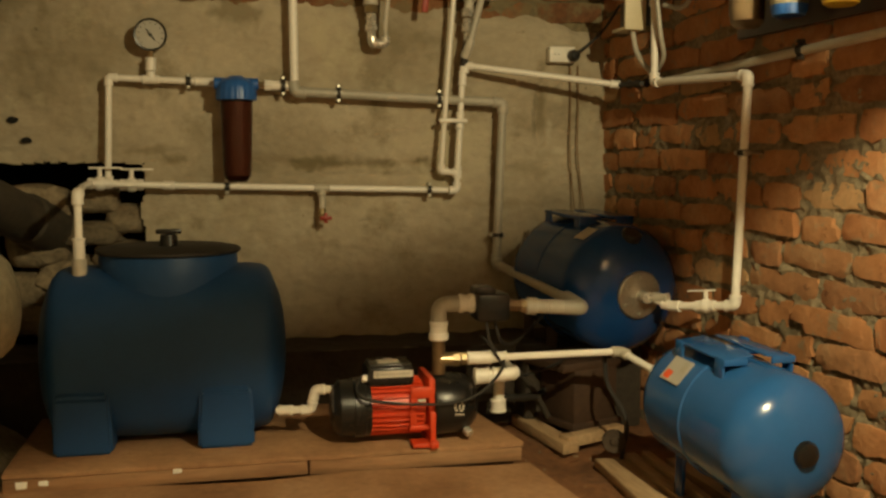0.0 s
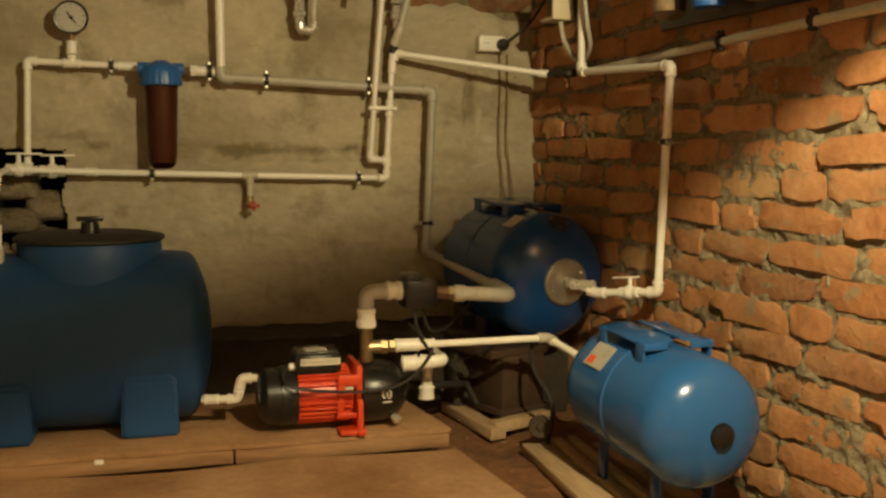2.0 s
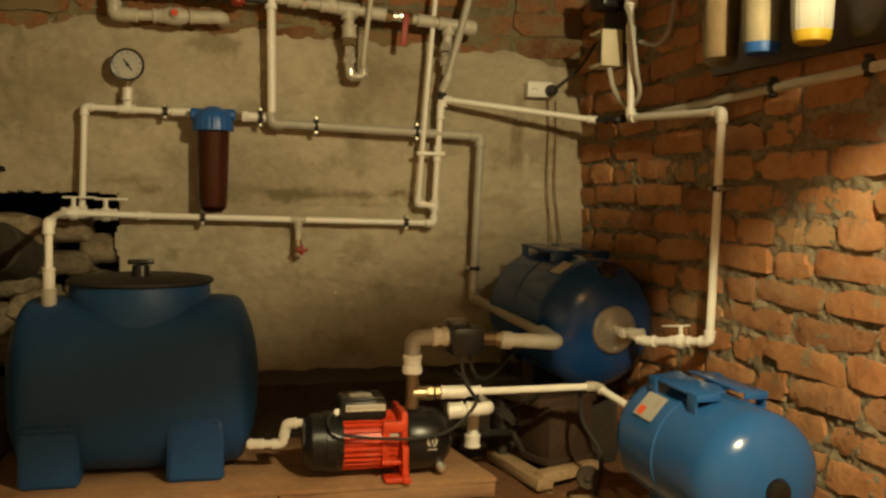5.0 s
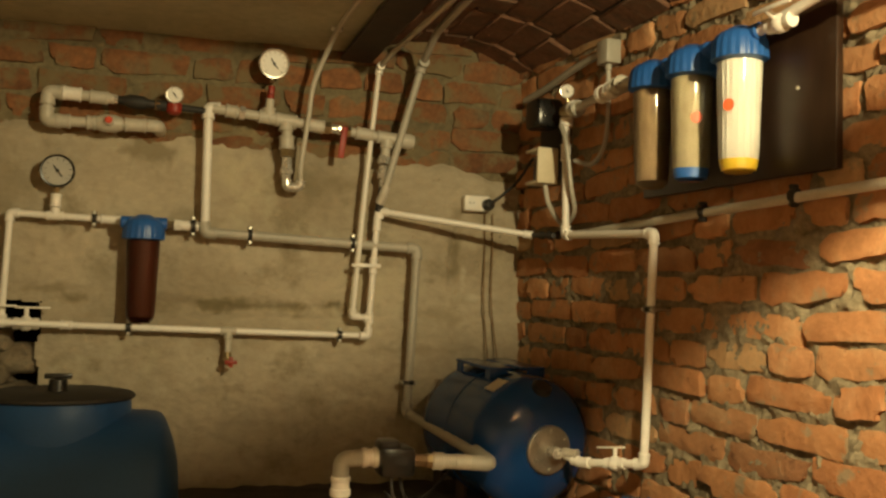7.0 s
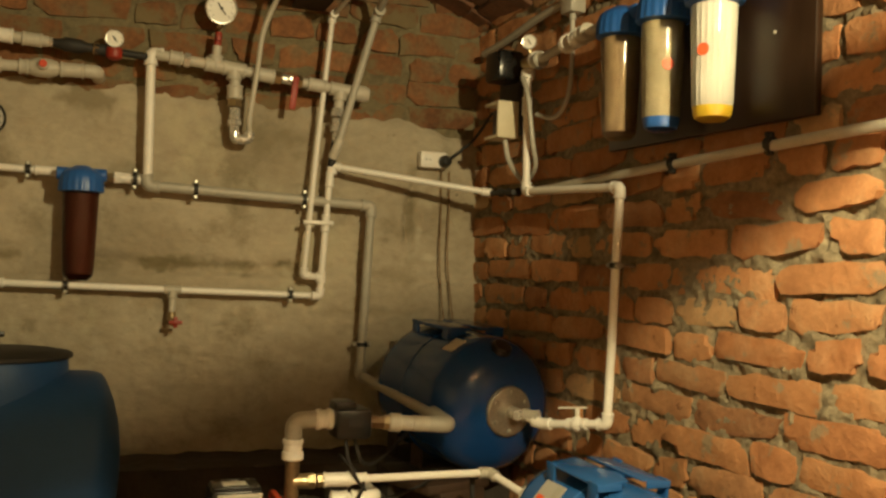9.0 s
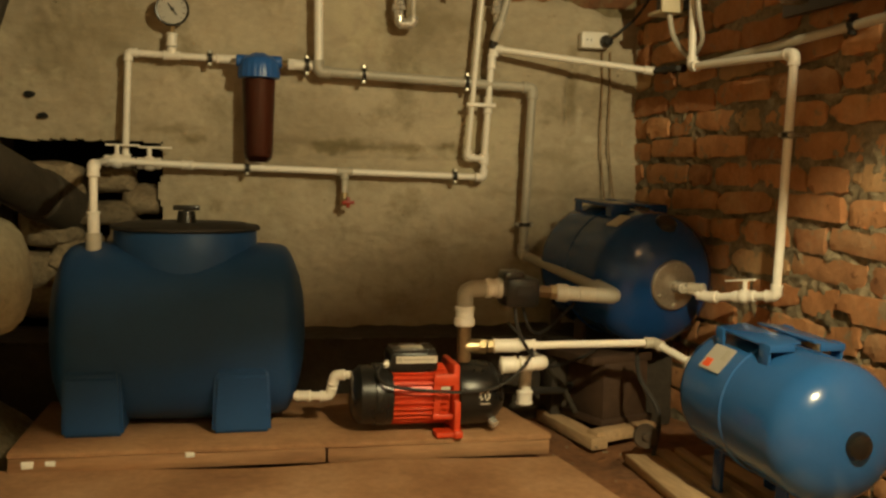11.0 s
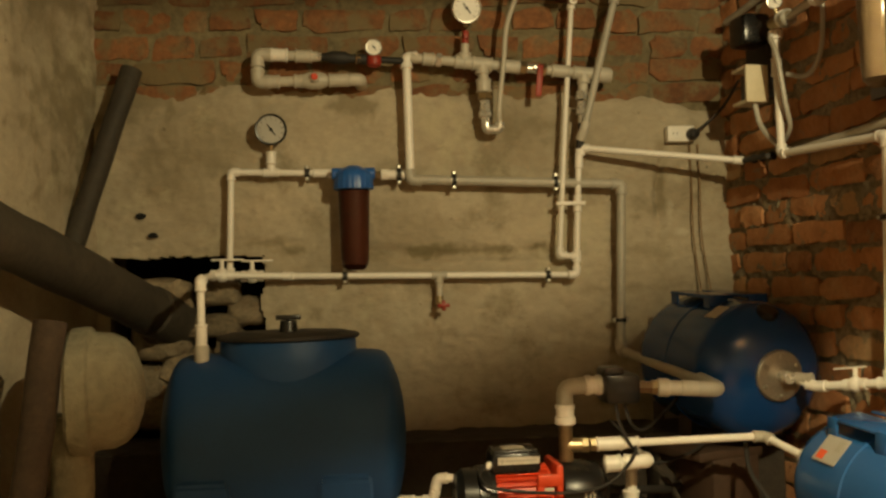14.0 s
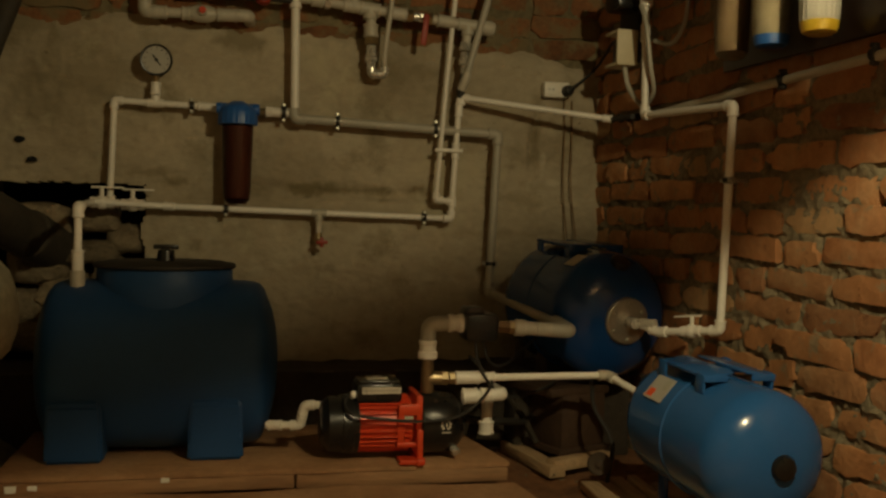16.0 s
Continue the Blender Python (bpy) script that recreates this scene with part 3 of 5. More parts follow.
def coupling(a, b, r, parent, material="white_pipe", name="coupling", ribs=True):
    a, b = V(a), V(b)
    bm = cyl(a, b, r * 1.28, 0.0015, 18)
    if ribs:
        d = (b - a).normalized()
        for q in (a + d * 0.004, b - d * 0.004):
            cyl(q - d * 0.003, q + d * 0.003, r * 1.42, 0.001, 18, bm)
    return part(name, bm, material, parent)


def tee(p, axis, branch, r, parent, material="white_pipe", reach=2.2):
    p, a, b = V(p), V(axis).normalized(), V(branch).normalized()
    R = r * 1.3
    bm = cyl(p - a * r * reach, p + a * r * reach, R, 0.0015, 18)
    cyl(p, p + b * r * reach, R, 0.0015, 18, bm)
    for d in (a, -a, b):
        cyl(p + d * r * (reach - 0.3), p + d * r * (reach + 0.2), R * 1.08, 0.001, 18, bm)
    return part("tee", bm, material, parent)


def nut(a, b, r, parent, material="brass", name="union_nut"):
    a, b = V(a), V(b)
    bm = lathe(bmesh.new(), a, b - a, [(0, r * 0.9), (0.001, r), ((b - a).length - 0.001, r), ((b - a).length, r * 0.9)], 6)
    return part(name, bm, material, parent, smooth=False)


def gauge(place, face, r, stem, parent, case="black", dial="dial"):
    """A round dial: case, ring, white face, marks, needle; stem gives its foot."""
    p, f = V(place), V(face).normalized()
    u = f.cross(V((0, 0, 1))).normalized()
    up = u.cross(f).normalized()
    bm = lathe(bmesh.new(), p - f * r * 0.55, f, [(0, 0), (0, r * 0.9), (r * 0.08, r), (r * 0.62, r), (r * 0.68, r * 0.97), (r * 0.66, r * 0.88), (r * 0.5, r * 0.87), (r * 0.5, 0)], 36)
    c = part("gauge_case", bm, case, parent, "round gauge case")
    bm = lathe(bmesh.new(), p - f * r * 0.03, f, [(0, 0), (0, r * 0.865), (0.0012, r * 0.865), (0.0012, 0)], 36)
    part("dial", bm, dial, c, "white dial face")
    bm = bmesh.new()
    q = p - f * r * 0.03 + f * 0.0022
    for k in range(11):
        a = radians(225 - 27 * k)
        d = u * -math.cos(a) + up * math.sin(a)
        rbox(q + d * r * 0.72, (r * 0.03, 0.0008, r * 0.14), 0, turn=Matrix((d.cross(f), f, d)).transposed(), bm=bm)
    part("tick_marks", bm, "black", c)
    bm = bmesh.new()
    d = (up * 0.8 + u * 0.6).normalized()
    rbox(q + f * 0.002 - d * r * 0.02, (r * 0.07, 0.001, r * 0.85), 0, turn=Matrix((d.cross(f), f, d)).transposed(), bm=bm)
    cyl(q, q + f * 0.004, r * 0.10, 0.0005, 12, bm)
    part("needle", bm, "black", c, "black needle")
    bm = cyl(stem, p - up * r * 0.9 - f * r * 0.2, r * 0.16 if r > 0.03 else 0.006, 0.001, 12)
    part("stem", bm, "brass", parent, "brass threaded stem")
    return c


def ball_valve(p, axis, up, r, parent, handle="white_pipe", lever=0.055, body="white_pipe", lever_dir=None):
    p, a, e = V(p), V(axis).normalized(), V(up).normalized()
    bm = lathe(bmesh.new(), p - a * r * 2.6, a, [(0, r * 1.25), (r * 0.8, r * 1.3), (r * 1.4, r * 1.15), (r * 2, r * 1.6), (r * 3.2, r * 1.6), (r * 3.8, r * 1.15), (r * 4.4, r * 1.3), (r * 5.2, r * 1.25)], 18)
    v = part("valve_body", bm, body, parent)
    bm = cyl(p + e * r, p + e * r * 3.4, r * 0.5, 0.001, 12)
    part("valve_stem", bm, body, v)
    d = V(lever_dir).normalized() if lever_dir else a
    s = d.cross(e).normalized()
    bm = rbox(p + e * r * 3.5 + d * lever * 0.25, (lever * 1.5, r * 0.9, r * 0.42), 0.002, turn=Matrix((d, s, e)).transposed())
    part("handle", bm, handle, v, "lever handle")
    return v


def white(points, r, parent, material="white_pipe", bend=0.004):
    return part("pipe", tube(points, r, bend, 16), material, parent)


# ---- filter line on the far wall ----
R1, R2 = 0.0094, 0.0140
line = thing("filter_line", (-0.35, Y, 0.7), "white plastic water pipe looping up the wall to a filter", "pipe")
A, B = V((-0.354, Y, 0.705)), V((-0.345, Y, 1.004))
white([A, B], R1, line)
white([B, (-0.068, Y, 0.997)], R1, line)
elbow(B, A, (0, Y, 1.0), R1, line)
tee((-0.231, Y, 1.001), (1, 0, 0), (0, 0, 1), R1, line)
coupling((-0.231, Y, 1.025), (-0.23, Y, 1.062), 0.0110, line)
clamp((-0.128, Y, 0.998), R1, line)
coupling((-0.112, Y, 0.998), (-0.055, Y, 0.997), R1, line)
nut((0.062, Y, 0.992), (0.085, Y, 0.991), 0.011, line)
coupling((0.085, Y, 0.991), (0.165, Y, 0.990), 0.0112, line)
nut((0.088, Y, 0.991), (0.105, Y, 0.991), 0.0165, line, "white_pipe")
clamp((0.139, Y, 0.990), 0.0155, line)

g = thing("pressure_gauge", (-0.23, Y, 1.06), "large round pressure gauge with white dial and black rim", "gauge", "pressure gauges")
# dial face takes the darker copy, standing for shade on it
gauge((-0.228, 2.825, 1.124), (0.06, -1, -0.08), 0.0455, (-0.23, Y, 1.055), g, dial="dim_grey")

def housing(place, label, cap_h, bowl, core, core_r, foot=None, sticker=None, tint="clear_bowl"):
    """A ten-inch filter housing: blue screw cap with ribs, bowl, cartridge."""
    x, y, z = place                       # top of the cap
    t = thing("water_filter", (x, y, z - 0.30), label, "water filter", "water filters")
    o = (x, y, z)
    bm = lathe(bmesh.new(), o, (0, 0, -1), [(0, 0), (0, 0.018), (0.004, 0.024), (0.012, 0.040), (0.020, 0.050), (0.034, 0.054), (0.058, 0.056), (0.068, 0.056), (0.070, 0.050)], 80)
    for v in bm.verts:
        d = V((v.co.x - x, v.co.y - y, 0))
        if d.length > 0.052 and z - v.co.z > 0.03:
            v.co += d.normalized() * (0.0016 if int(round(math.atan2(d.y, d.x) / (math.pi / 40))) % 4 < 2 else -0.0004)
    cap = part("cap", bm, "blue_cap", t, "blue plastic screw cap")
    for s in (-1, 1):
        bm = cyl((x, y, z - 0.022), V((x, y, z - 0.022)) + bowl * s * 0.062, 0.017, 0.002, 16)
        part("port", bm, "blue_cap", cap)
    bm = lathe(bmesh.new(), (x, y, z - 0.066), (0, 0, -1), [(0, 0.046), (0.02, 0.0455), (0.20, 0.040), (0.222, 0.037), (0.234, 0.026), (0.236, 0), (0.232, 0), (0.230, 0.024), (0.218, 0.034), (0.198, 0.037), (0.02, 0.0425), (0, 0.043)], 32)
    b = part("bowl", bm, tint, t, "clear plastic filter bowl")
    b.visible_shadow = False
    bm = lathe(bmesh.new(), (x, y, z - 0.072), (0, 0, -1), [(0, 0), (0, core_r), (0.205, core_r * 0.97), (0.212, core_r * 0.9), (0.212, 0)], 40)
    if core == "pleat":
        for v in bm.verts:
            d = V((v.co.x - x, v.co.y - y, 0))
            if d.length > core_r * 0.9:
                a = math.atan2(d.y, d.x)
                v.co += d.normalized() * 0.0012 * math.cos(20 * a)
    part("cartridge", bm, core, t, "filter cartridge")
    if foot:
        bm = lathe(bmesh.new(), (x, y, z - 0.2725), (0, 0, -1), [(0, 0), (0, core_r * 1.02), (0.022, core_r * 0.95), (0.022, 0)], 28)
        part("end_cap", bm, foot, t, "coloured end cap")
    if sticker:
        d = V(sticker).normalized()
        c = V((x, y, z - 0.165)) + d * (core_r + 0.001)
        bm = cyl(c, c + d * 0.0012, 0.0125, 0.0003, 20)
        part("sticker", bm, "sticker_red", t, "round red sticker")
    return t


housing((0.005, 2.80, 1.012), "blue-capped filter housing with a silted dark brown bowl", 0.06, V((1, 0, 0)), "silt", 0.036, tint="clear_brown")

# ---- riser and grey main ----
main = thing("grey_main_pipe", (0.8, Y, 0.45), "white riser and grey plastic main bending down the wall", "pipe")
W0, W1 = V((0.168, 2.835, 1.335)), V((0.170, 2.835, 0.990))
white([W0, (0.172, 2.835, 0.975)], R2 * 0.92, main)
elbow(W0, W1, (0.3, 2.835, 1.335), 0.0130, main)
G0, G1, G2 = V((0.176, 2.835, 0.974)), V((0.806, 2.84, 0.952)), V((0.788, 2.84, 0.455))
white([G0, G1], R2, main, "grey_pipe")
elbow(V((0.172, 2.835, 0.972)), W1, G1, R2 * 0.9, main, "grey_pipe")
white([G1, G2], R2 * 0.95, main, "grey_pipe")
elbow(G1, G0, G2, R2 * 0.9, main, "grey_pipe")
G3 = V((0.847, 2.275, 0.404))
white([G2, G3], R2 * 0.95, main, "grey_pipe")
elbow(G2, G1, G3, R2 * 0.9, main, "grey_pipe")
clamp((0.300, 2.838, 0.971), R2, main)
clamp((0.604, 2.84, 0.961), R2, main)
clamp((0.790, 2.84, 0.545), R2, main, axis=(0, 0, 1))

# ---- lower supply line with valves ----
low = thing("supply_line", (-0.35, Y, 0.6), "white plastic supply pipe with two lever valves", "pipe")
L0, L1 = V((-0.395, 2.80, 0.708)), V((0.658, Y, 0.684))
white([L0, (-0.17, Y, 0.700), L1], R1, low)
ball_valve((-0.372, 2.815, 0.707), (1, 0.1, 0), (0, 0, 1), 0.0125, low, lever=0.06)
ball_valve((-0.290, 2.84, 0.703), (1, 0, 0), (0, 0, 1), 0.0125, low, lever=0.06)
tee((-0.350, 2.83, 0.705), (1, 0, 0), (0, 0, 1), R1, low)
coupling((-0.205, Y, 0.701), (-0.172, Y, 0.700), R1, low)
clamp((-0.025, Y, 0.697), R1, low)
clamp((0.575, Y, 0.686), R1, low)
tee((0.250, Y, 0.692), (1, 0, 0), (0, 0, -1), R1, low, "aged_pipe")
white([(0.250, Y, 0.68), (0.250, Y, 0.625)], R1, low, "aged_pipe")
bm = cyl((0.250, Y, 0.632), (0.250, Y, 0.605), 0.011, 0.002, 14)
cyl((0.250, Y, 0.610), (0.250, Y - 0.03, 0.600), 0.008, 0.001, 12, bm)
tap = part("drain_cock", bm, "brass", low, "small brass drain cock")
bm = rbox((0.258, Y - 0.032, 0.604), (0.035, 0.008, 0.011), 0.002)
rbox((0.258, Y - 0.030, 0.604), (0.011, 0.008, 0.03), 0.002, bm=bm)
part("tap_handle", bm, "dull_red", tap, "red tap handle")
INLET = V((-0.372, 2.40, 0.690))
white([L0, (-0.405, 2.72, 0.70), INLET, INLET + V((0, 0, -0.17))], R1, low, bend=0.012)
elbow(INLET, (-0.38, 2.6, 0.69), INLET + V((0, 0, -1)), R1 * 1.1, low)
coupling(INLET + V((0, 0, -0.105)), INLET + V((0, 0, -0.165)), R1 * 1.15, low)

# ---- pair of thin risers beside it ----
pair = thing("riser_pair", (0.64, Y, 0.68), "pair of thin white risers joined by clips", "pipe")
P0, P1 = V((0.609, 2.83, 0.742)), V((0.668, 2.83, 1.50))
Q0, Q1 = V((0.659, 2.835, 0.684)), V((0.678, 2.835, 1.060))
white([P0, (0.634, 2.83, 1.10), P1], 0.0078, pair, bend=0.1)
white([Q0, Q1], R1, pair)
white([P0, (0.672, 2.835, 0.737)], R1, pair)
elbow(P0, P1, (1, 2.83, 0.742), 0.0086, pair)
elbow(Q0, L1 + V((-0.3, 0, 0)), Q1, R1, pair)
tee((0.662, 2.835, 0.738), (0, 0, 1), (-1, 0, 0), R1, pair, reach=1.6)
coupling((0.668, 2.835, 0.87), (0.670, 2.835, 0.92), R1, pair)
bm = rbox((0.645, 2.822, 0.895), (0.088, 0.012, 0.012), 0.003)
part("clip", bm, "white_pipe", pair, "white plastic double clip")
coupling((0.676, 2.835, 1.00), (0.678, 2.835, 1.045), R1, pair)
white([P1, (0.685, 2.70, 1.525), (0.705, 2.03, 1.525)], 0.0080, pair, "aged_pipe", bend=0.03)
elbow(P1, P0, (0.70, 2.0, 1.525), 0.0086, pair)
bm = cyl((0.705, 2.05, 1.525), (0.706, 1.99, 1.525), 0.018, 0.004, 16)
part("cap", bm, "white_pipe", pair)

# branch across the corner
branch = thing("branch_pipe", (0.9, 2.7, 1.0), "white plastic pipe crossing the corner to the brick wall", "pipe")
E0, E1 = V((0.684, 2.835, 1.062)), V((1.138, 2.72, 1.003))
J = side(0.445, 0.990, 0.055)
white([E0, E1], R1, branch)
elbow(E0, E1, E0 + V((0, 0, -1)), R1, branch)
coupling(E1 + (E0 - E1).normalized() * 0.03, E1, R1, branch)
bm = cyl(E1, J + V((-0.03, 0.04, 0.0)), 0.008, 0.001, 14)
for k in range(3):
    q = E1.lerp(J, 0.25 + 0.22 * k)
    cyl(q, q + (J - E1).normalized() * 0.01, 0.0125, 0.002, 14, bm)
part("check_valve", bm, "rubber", branch, "dark fitting")

# ---- manifold under the upper bricks ----
man = thing("manifold", (0.4, 2.83, 1.3), "grey plastic manifold with tees, brass unions and valves", "manifold")
K = lambda x: V((x, 2.83, 1.334 - (x - 0.17) * 0.092))
RM = 0.0146
white([K(0.18), K(0.50)], RM, man, "aged_pipe")
white([K(0.56), K(0.775)], RM, man, "aged_pipe")
for x in (0.215, 0.31):
    coupling(K(x), K(x + 0.035), RM, man, "aged_pipe")
nut(K(0.255), K(0.272), 0.021, man, "chrome")
tee(K(0.34), (1, 0, -0.09), (0, 0, 1), RM, man, "aged_pipe", 1.7)
tee(K(0.392), (1, 0, -0.09), (0, 0, -1), RM * 1.05, man, "aged_pipe", 1.8)
coupling(K(0.44), K(0.505), RM * 1.05, man, "aged_pipe")
nut(K(0.505), K(0.525), 0.019, man)
bm = cyl(K(0.525), K(0.565), 0.014, 0.002, 16)
v = part("valve_body", bm, "chrome", man, "plated ball valve")
bm = cyl(K(0.548), K(0.548) + V((0, -0.025, 0)), 0.006, 0.001, 10)
part("valve_stem", bm, "chrome", v)
bm = rbox(K(0.556) + V((0.002, -0.028, -0.040)), (0.018, 0.005, 0.095), 0.003, turn=Matrix.Rotation(radians(6), 3, "Y"))
part("handle", bm, "dull_red", v, "red lever handle hanging down")
nut(K(0.565), K(0.585), 0.019, man)
coupling(K(0.60), K(0.655), RM, man, "aged_pipe")
tee(K(0.698), (1, 0, -0.09), (0, 0, -1), RM, man, "aged_pipe", 2.0)
bm = lathe(bmesh.new(), K(0.74), (1, 0, -0.09), [(0, 0.023), (0.03, 0.024), (0.042, 0.020), (0.046, 0)], 18)
part("end_cap", bm, "aged_pipe", man)
# drop to the flexible hose
D0 = K(0.394)
white([D0, D0 + V((0.002, 0, -0.065))], RM * 1.05, man, "aged_pipe")
coupling(D0 + V((0.001, 0, -0.045)), D0 + V((0.002, 0, -0.085)), RM * 1.15, man, "aged_pipe")
for a, b, r in ((0.085, 0.105, 0.021), (0.108, 0.140, 0.016), (0.140, 0.158, 0.020), (0.158, 0.180, 0.0145)):
    nut(D0 + V((0.003, 0, -a)), D0 + V((0.004, 0, -b)), r, man, "chrome" if a > 0.1 else "brass")
H0 = V((0.400, 2.83, 1.118))
bm = tube([H0 + V((0, 0, 0.02)), H0, V((0.438, 2.825, 1.118)), V((0.440, 2.822, 1.14))], 0.014, 0.012, 14)
part("hose_elbow", bm, "chrome", man, "tarnished plated elbow")
# second drop to the risers
T0 = K(0.698)
white([T0, T0 + V((-0.004, 0, -0.06))], RM, man, "aged_pipe")
for a, b, r in ((0.055, 0.080, 0.019), (0.085, 0.105, 0.0155), (0.105, 0.125, 0.019), (0.125, 0.155, 0.013)):
    nut(T0 + V((-0.006, 0, -a)), T0 + V((-0.008, 0, -b)), r, man, "chrome")
bm = tube([T0 + V((-0.008, 0, -0.15)), T0 + V((-0.014, 0.0, -0.19)), V((0.680, 2.835, 1.06))], 0.012, 0.02, 12)
part("hose_elbow", bm, "rubber", man, "dark grey connector")
# gauge riser
U0 = K(0.34)
white([U0, U0 + V((0.003, 0, 0.055))], 0.0125, man, "aged_pipe")
bm = cyl(U0 + V((0.003, 0, 0.055)), U0 + V((0.006, 0, 0.095)), 0.010, 0.002, 12)
rbox(U0 + V((0.004, -0.012, 0.078)), (0.012, 0.012, 0.022), 0.002, bm=bm)
part("gauge_cock", bm, "dull_red", man, "small red gauge cock")
g = thing("pressure_gauge", (0.346, 2.83, 1.42), "round pressure gauge with a bright white dial and steel rim", "gauge", "pressure gauges")
gauge((0.349, 2.815, 1.477), (0.03, -1, -0.25), 0.044, (0.346, 2.83, 1.425), g, "chrome")

# upper loop with the check valve
loop = thing("upper_loop", (-0.1, 2.83, 1.26), "grey plastic pipe loop with a red-capped valve", "pipe")
C0, C1, C2, C3 = V((0.16, 2.83, 1.325)), V((-0.262, 2.83, 1.343)), V((-0.264, 2.83, 1.262)), V((0.032, 2.83, 1.268))
white([V((-0.09, 2.83, 1.336)), C1, C2, C3], RM, loop, "aged_pipe", bend=0.02)
for p, a, b in ((C1, C0, C2), (C2, C1, C3)):
    elbow(p, a, b, RM, loop, "aged_pipe")
coupling((-0.225, 2.83, 1.342), (-0.175, 2.83, 1.340), RM, loop, "white_pipe")
coupling((-0.155, 2.83, 1.338), (-0.105, 2.83, 1.336), RM * 0.95, loop, "aged_pipe")
nut((-0.105, 2.83, 1.336), (-0.08, 2.83, 1.335), 0.013, loop, "chrome")
bm = lathe(bmesh.new(), (-0.08, 2.83, 1.335), (1, 0, -0.05), [(0, 0.010), (0.02, 0.014), (0.03, 0.019), (0.07, 0.019), (0.08, 0.013), (0.10, 0.012), (0.105, 0.016), (0.13, 0.016), (0.135, 0.010), (0.24, 0.010)], 18)
part("check_valve", bm, "rubber", loop, "dark check valve and nipple")
nut((0.02, 2.83, 1.331), (0.035, 2.83, 1.330), 0.017, loop, "brass")
for a, b in ((-0.24, -0.20), (-0.16, -0.135), (-0.06, 0.0)):
    coupling((a, 2.83, 1.262 + (a + 0.264) * 0.02), (b, 2.83, 1.262 + (b + 0.264) * 0.02), RM, loop, "aged_pipe")
bm = lathe(bmesh.new(), (-0.135, 2.83, 1.265), (1, 0, 0.02), [(0, 0.018), (0.02, 0.025), (0.05, 0.025), (0.07, 0.018)], 18)
cyl((-0.1, 2.83, 1.266), (-0.1, 2.795, 1.27), 0.014, 0.002, 14, bm)
v = part("valve_body", bm, "aged_pipe", loop)
bm = cyl((-0.1, 2.796, 1.27), (-0.1, 2.788, 1.27), 0.010, 0.002, 16)
part("handle_cap", bm, "red", v, "round red cap")
bm = tube([C3 - V((0.03, 0, 0)), C3, C3 + V((0.004, 0.08, 0))], RM * 1.25, 0.02, 16)
part("wall_elbow", bm, "aged_pipe", loop)
g = thing("pressure_gauge", (0.073, 2.83, 1.335), "small round gauge with white dial on a red body", "gauge", "pressure gauges")
gauge((0.073, 2.808, 1.358), (0, -1, -0.1), 0.024, (0.073, 2.828, 1.325), g, "chrome")
bm = lathe(bmesh.new(), (0.073, 2.83, 1.305), (0, 0, 1), [(0, 0.012), (0.006, 0.020), (0.022, 0.024), (0.032, 0.020), (0.036, 0.010)], 18)
part("regulator_body", bm, "dull_red", g, "red regulator body")

# flexible hose up to the ceiling
hose = thing("flexible_hose", (0.44, 2.82, 1.13), "thin white plastic hose curving up to the ceiling", "hose")
part("hose", cord([(0.440, 2.822, 1.13), (0.437, 2.81, 1.18), (0.452, 2.80, 1.315), (0.463, 2.79, 1.42), (0.492, 2.74, 1.51), (0.50, 2.60, 1.545), (0.505, 2.30, 1.548), (0.52, 1.9, 1.548)], 0.0075, 12), "aged_pipe", hose)
bm = rbox((0.5, 2.64, 1.553), (0.032, 0.014, 0.02), 0.003)
part("clip", bm, "chrome", hose)

# leaning grey conduit
con = thing("leaning_pipe", (0.69, 2.8, 1.1), "grey plastic pipe leaning from the manifold to the ceiling", "pipe")
N0, N1 = V((0.690, 2.81, 1.115)), V((0.795, 2.80, 1.515))
white([N0, N1], 0.0110, con, "grey_pipe")
white([N1, (0.785, 2.62, 1.565), (0.765, 2.1, 1.565)], 0.0110, con, "grey_pipe", bend=0.03)
elbow(N1, N0, (0.78, 2.2, 1.565), 0.0115, con, "grey_pipe")
bm = tube([N0 + V((0.006, 0, 0.02)), N0, N0 + V((-0.01, 0.015, -0.03))], 0.014, 0.01, 14)
part("hose_elbow", bm, "aged_pipe", con)

# ---- brick wall plumbing ----
drop = thing("tank_feed_pipe", side(0.85, 0.43, 0.06), "white plastic pipe stepping down the brick wall to a valve", "pipe")
S0, S1 = side(0.435, 1.30, 0.065), side(0.443, 0.990, 0.065)
S2, S3 = side(0.872, 0.972, 0.06), side(0.845, 0.420, 0.06)
FL = V((1.045, 2.315, 0.415))
S4 = V((1.16, 2.19, 0.418))
white([S0, S1], 0.0104, drop)
white([S1, S2], 0.0104, drop)
white([S2, S3], 0.0104, drop)
elbow(S1, S0, S2, 0.0104, drop)
elbow(S2, S1, S3, 0.0104, drop)
S5 = FL + V((0.048, -0.065, -0.018))
white([S3, S5, FL + V((0.012, -0.012, 0))], 0.0104, drop, bend=0.03)
elbow(S3, S2, S5, 0.0104, drop)
elbow(S5, S3, FL, 0.0104, drop)
mid = S3.lerp(S5, 0.45)
ball_valve(mid, S5 - S3, (0, 0, 1), 0.0112, drop, lever=0.055)
coupling(FL + V((0.018, -0.02, 0)), FL + V((0.042, -0.055, 0)), 0.0104, drop, "aged_pipe")
clamp(side(0.862, 0.79, 0.06), 0.0104, drop, axis=(0, 0, 1), wall=-OUT, reach=0.06)
coupling(S0 + V((0, 0, -0.10)), S0 + V((0, 0, -0.05)), 0.0104, drop)

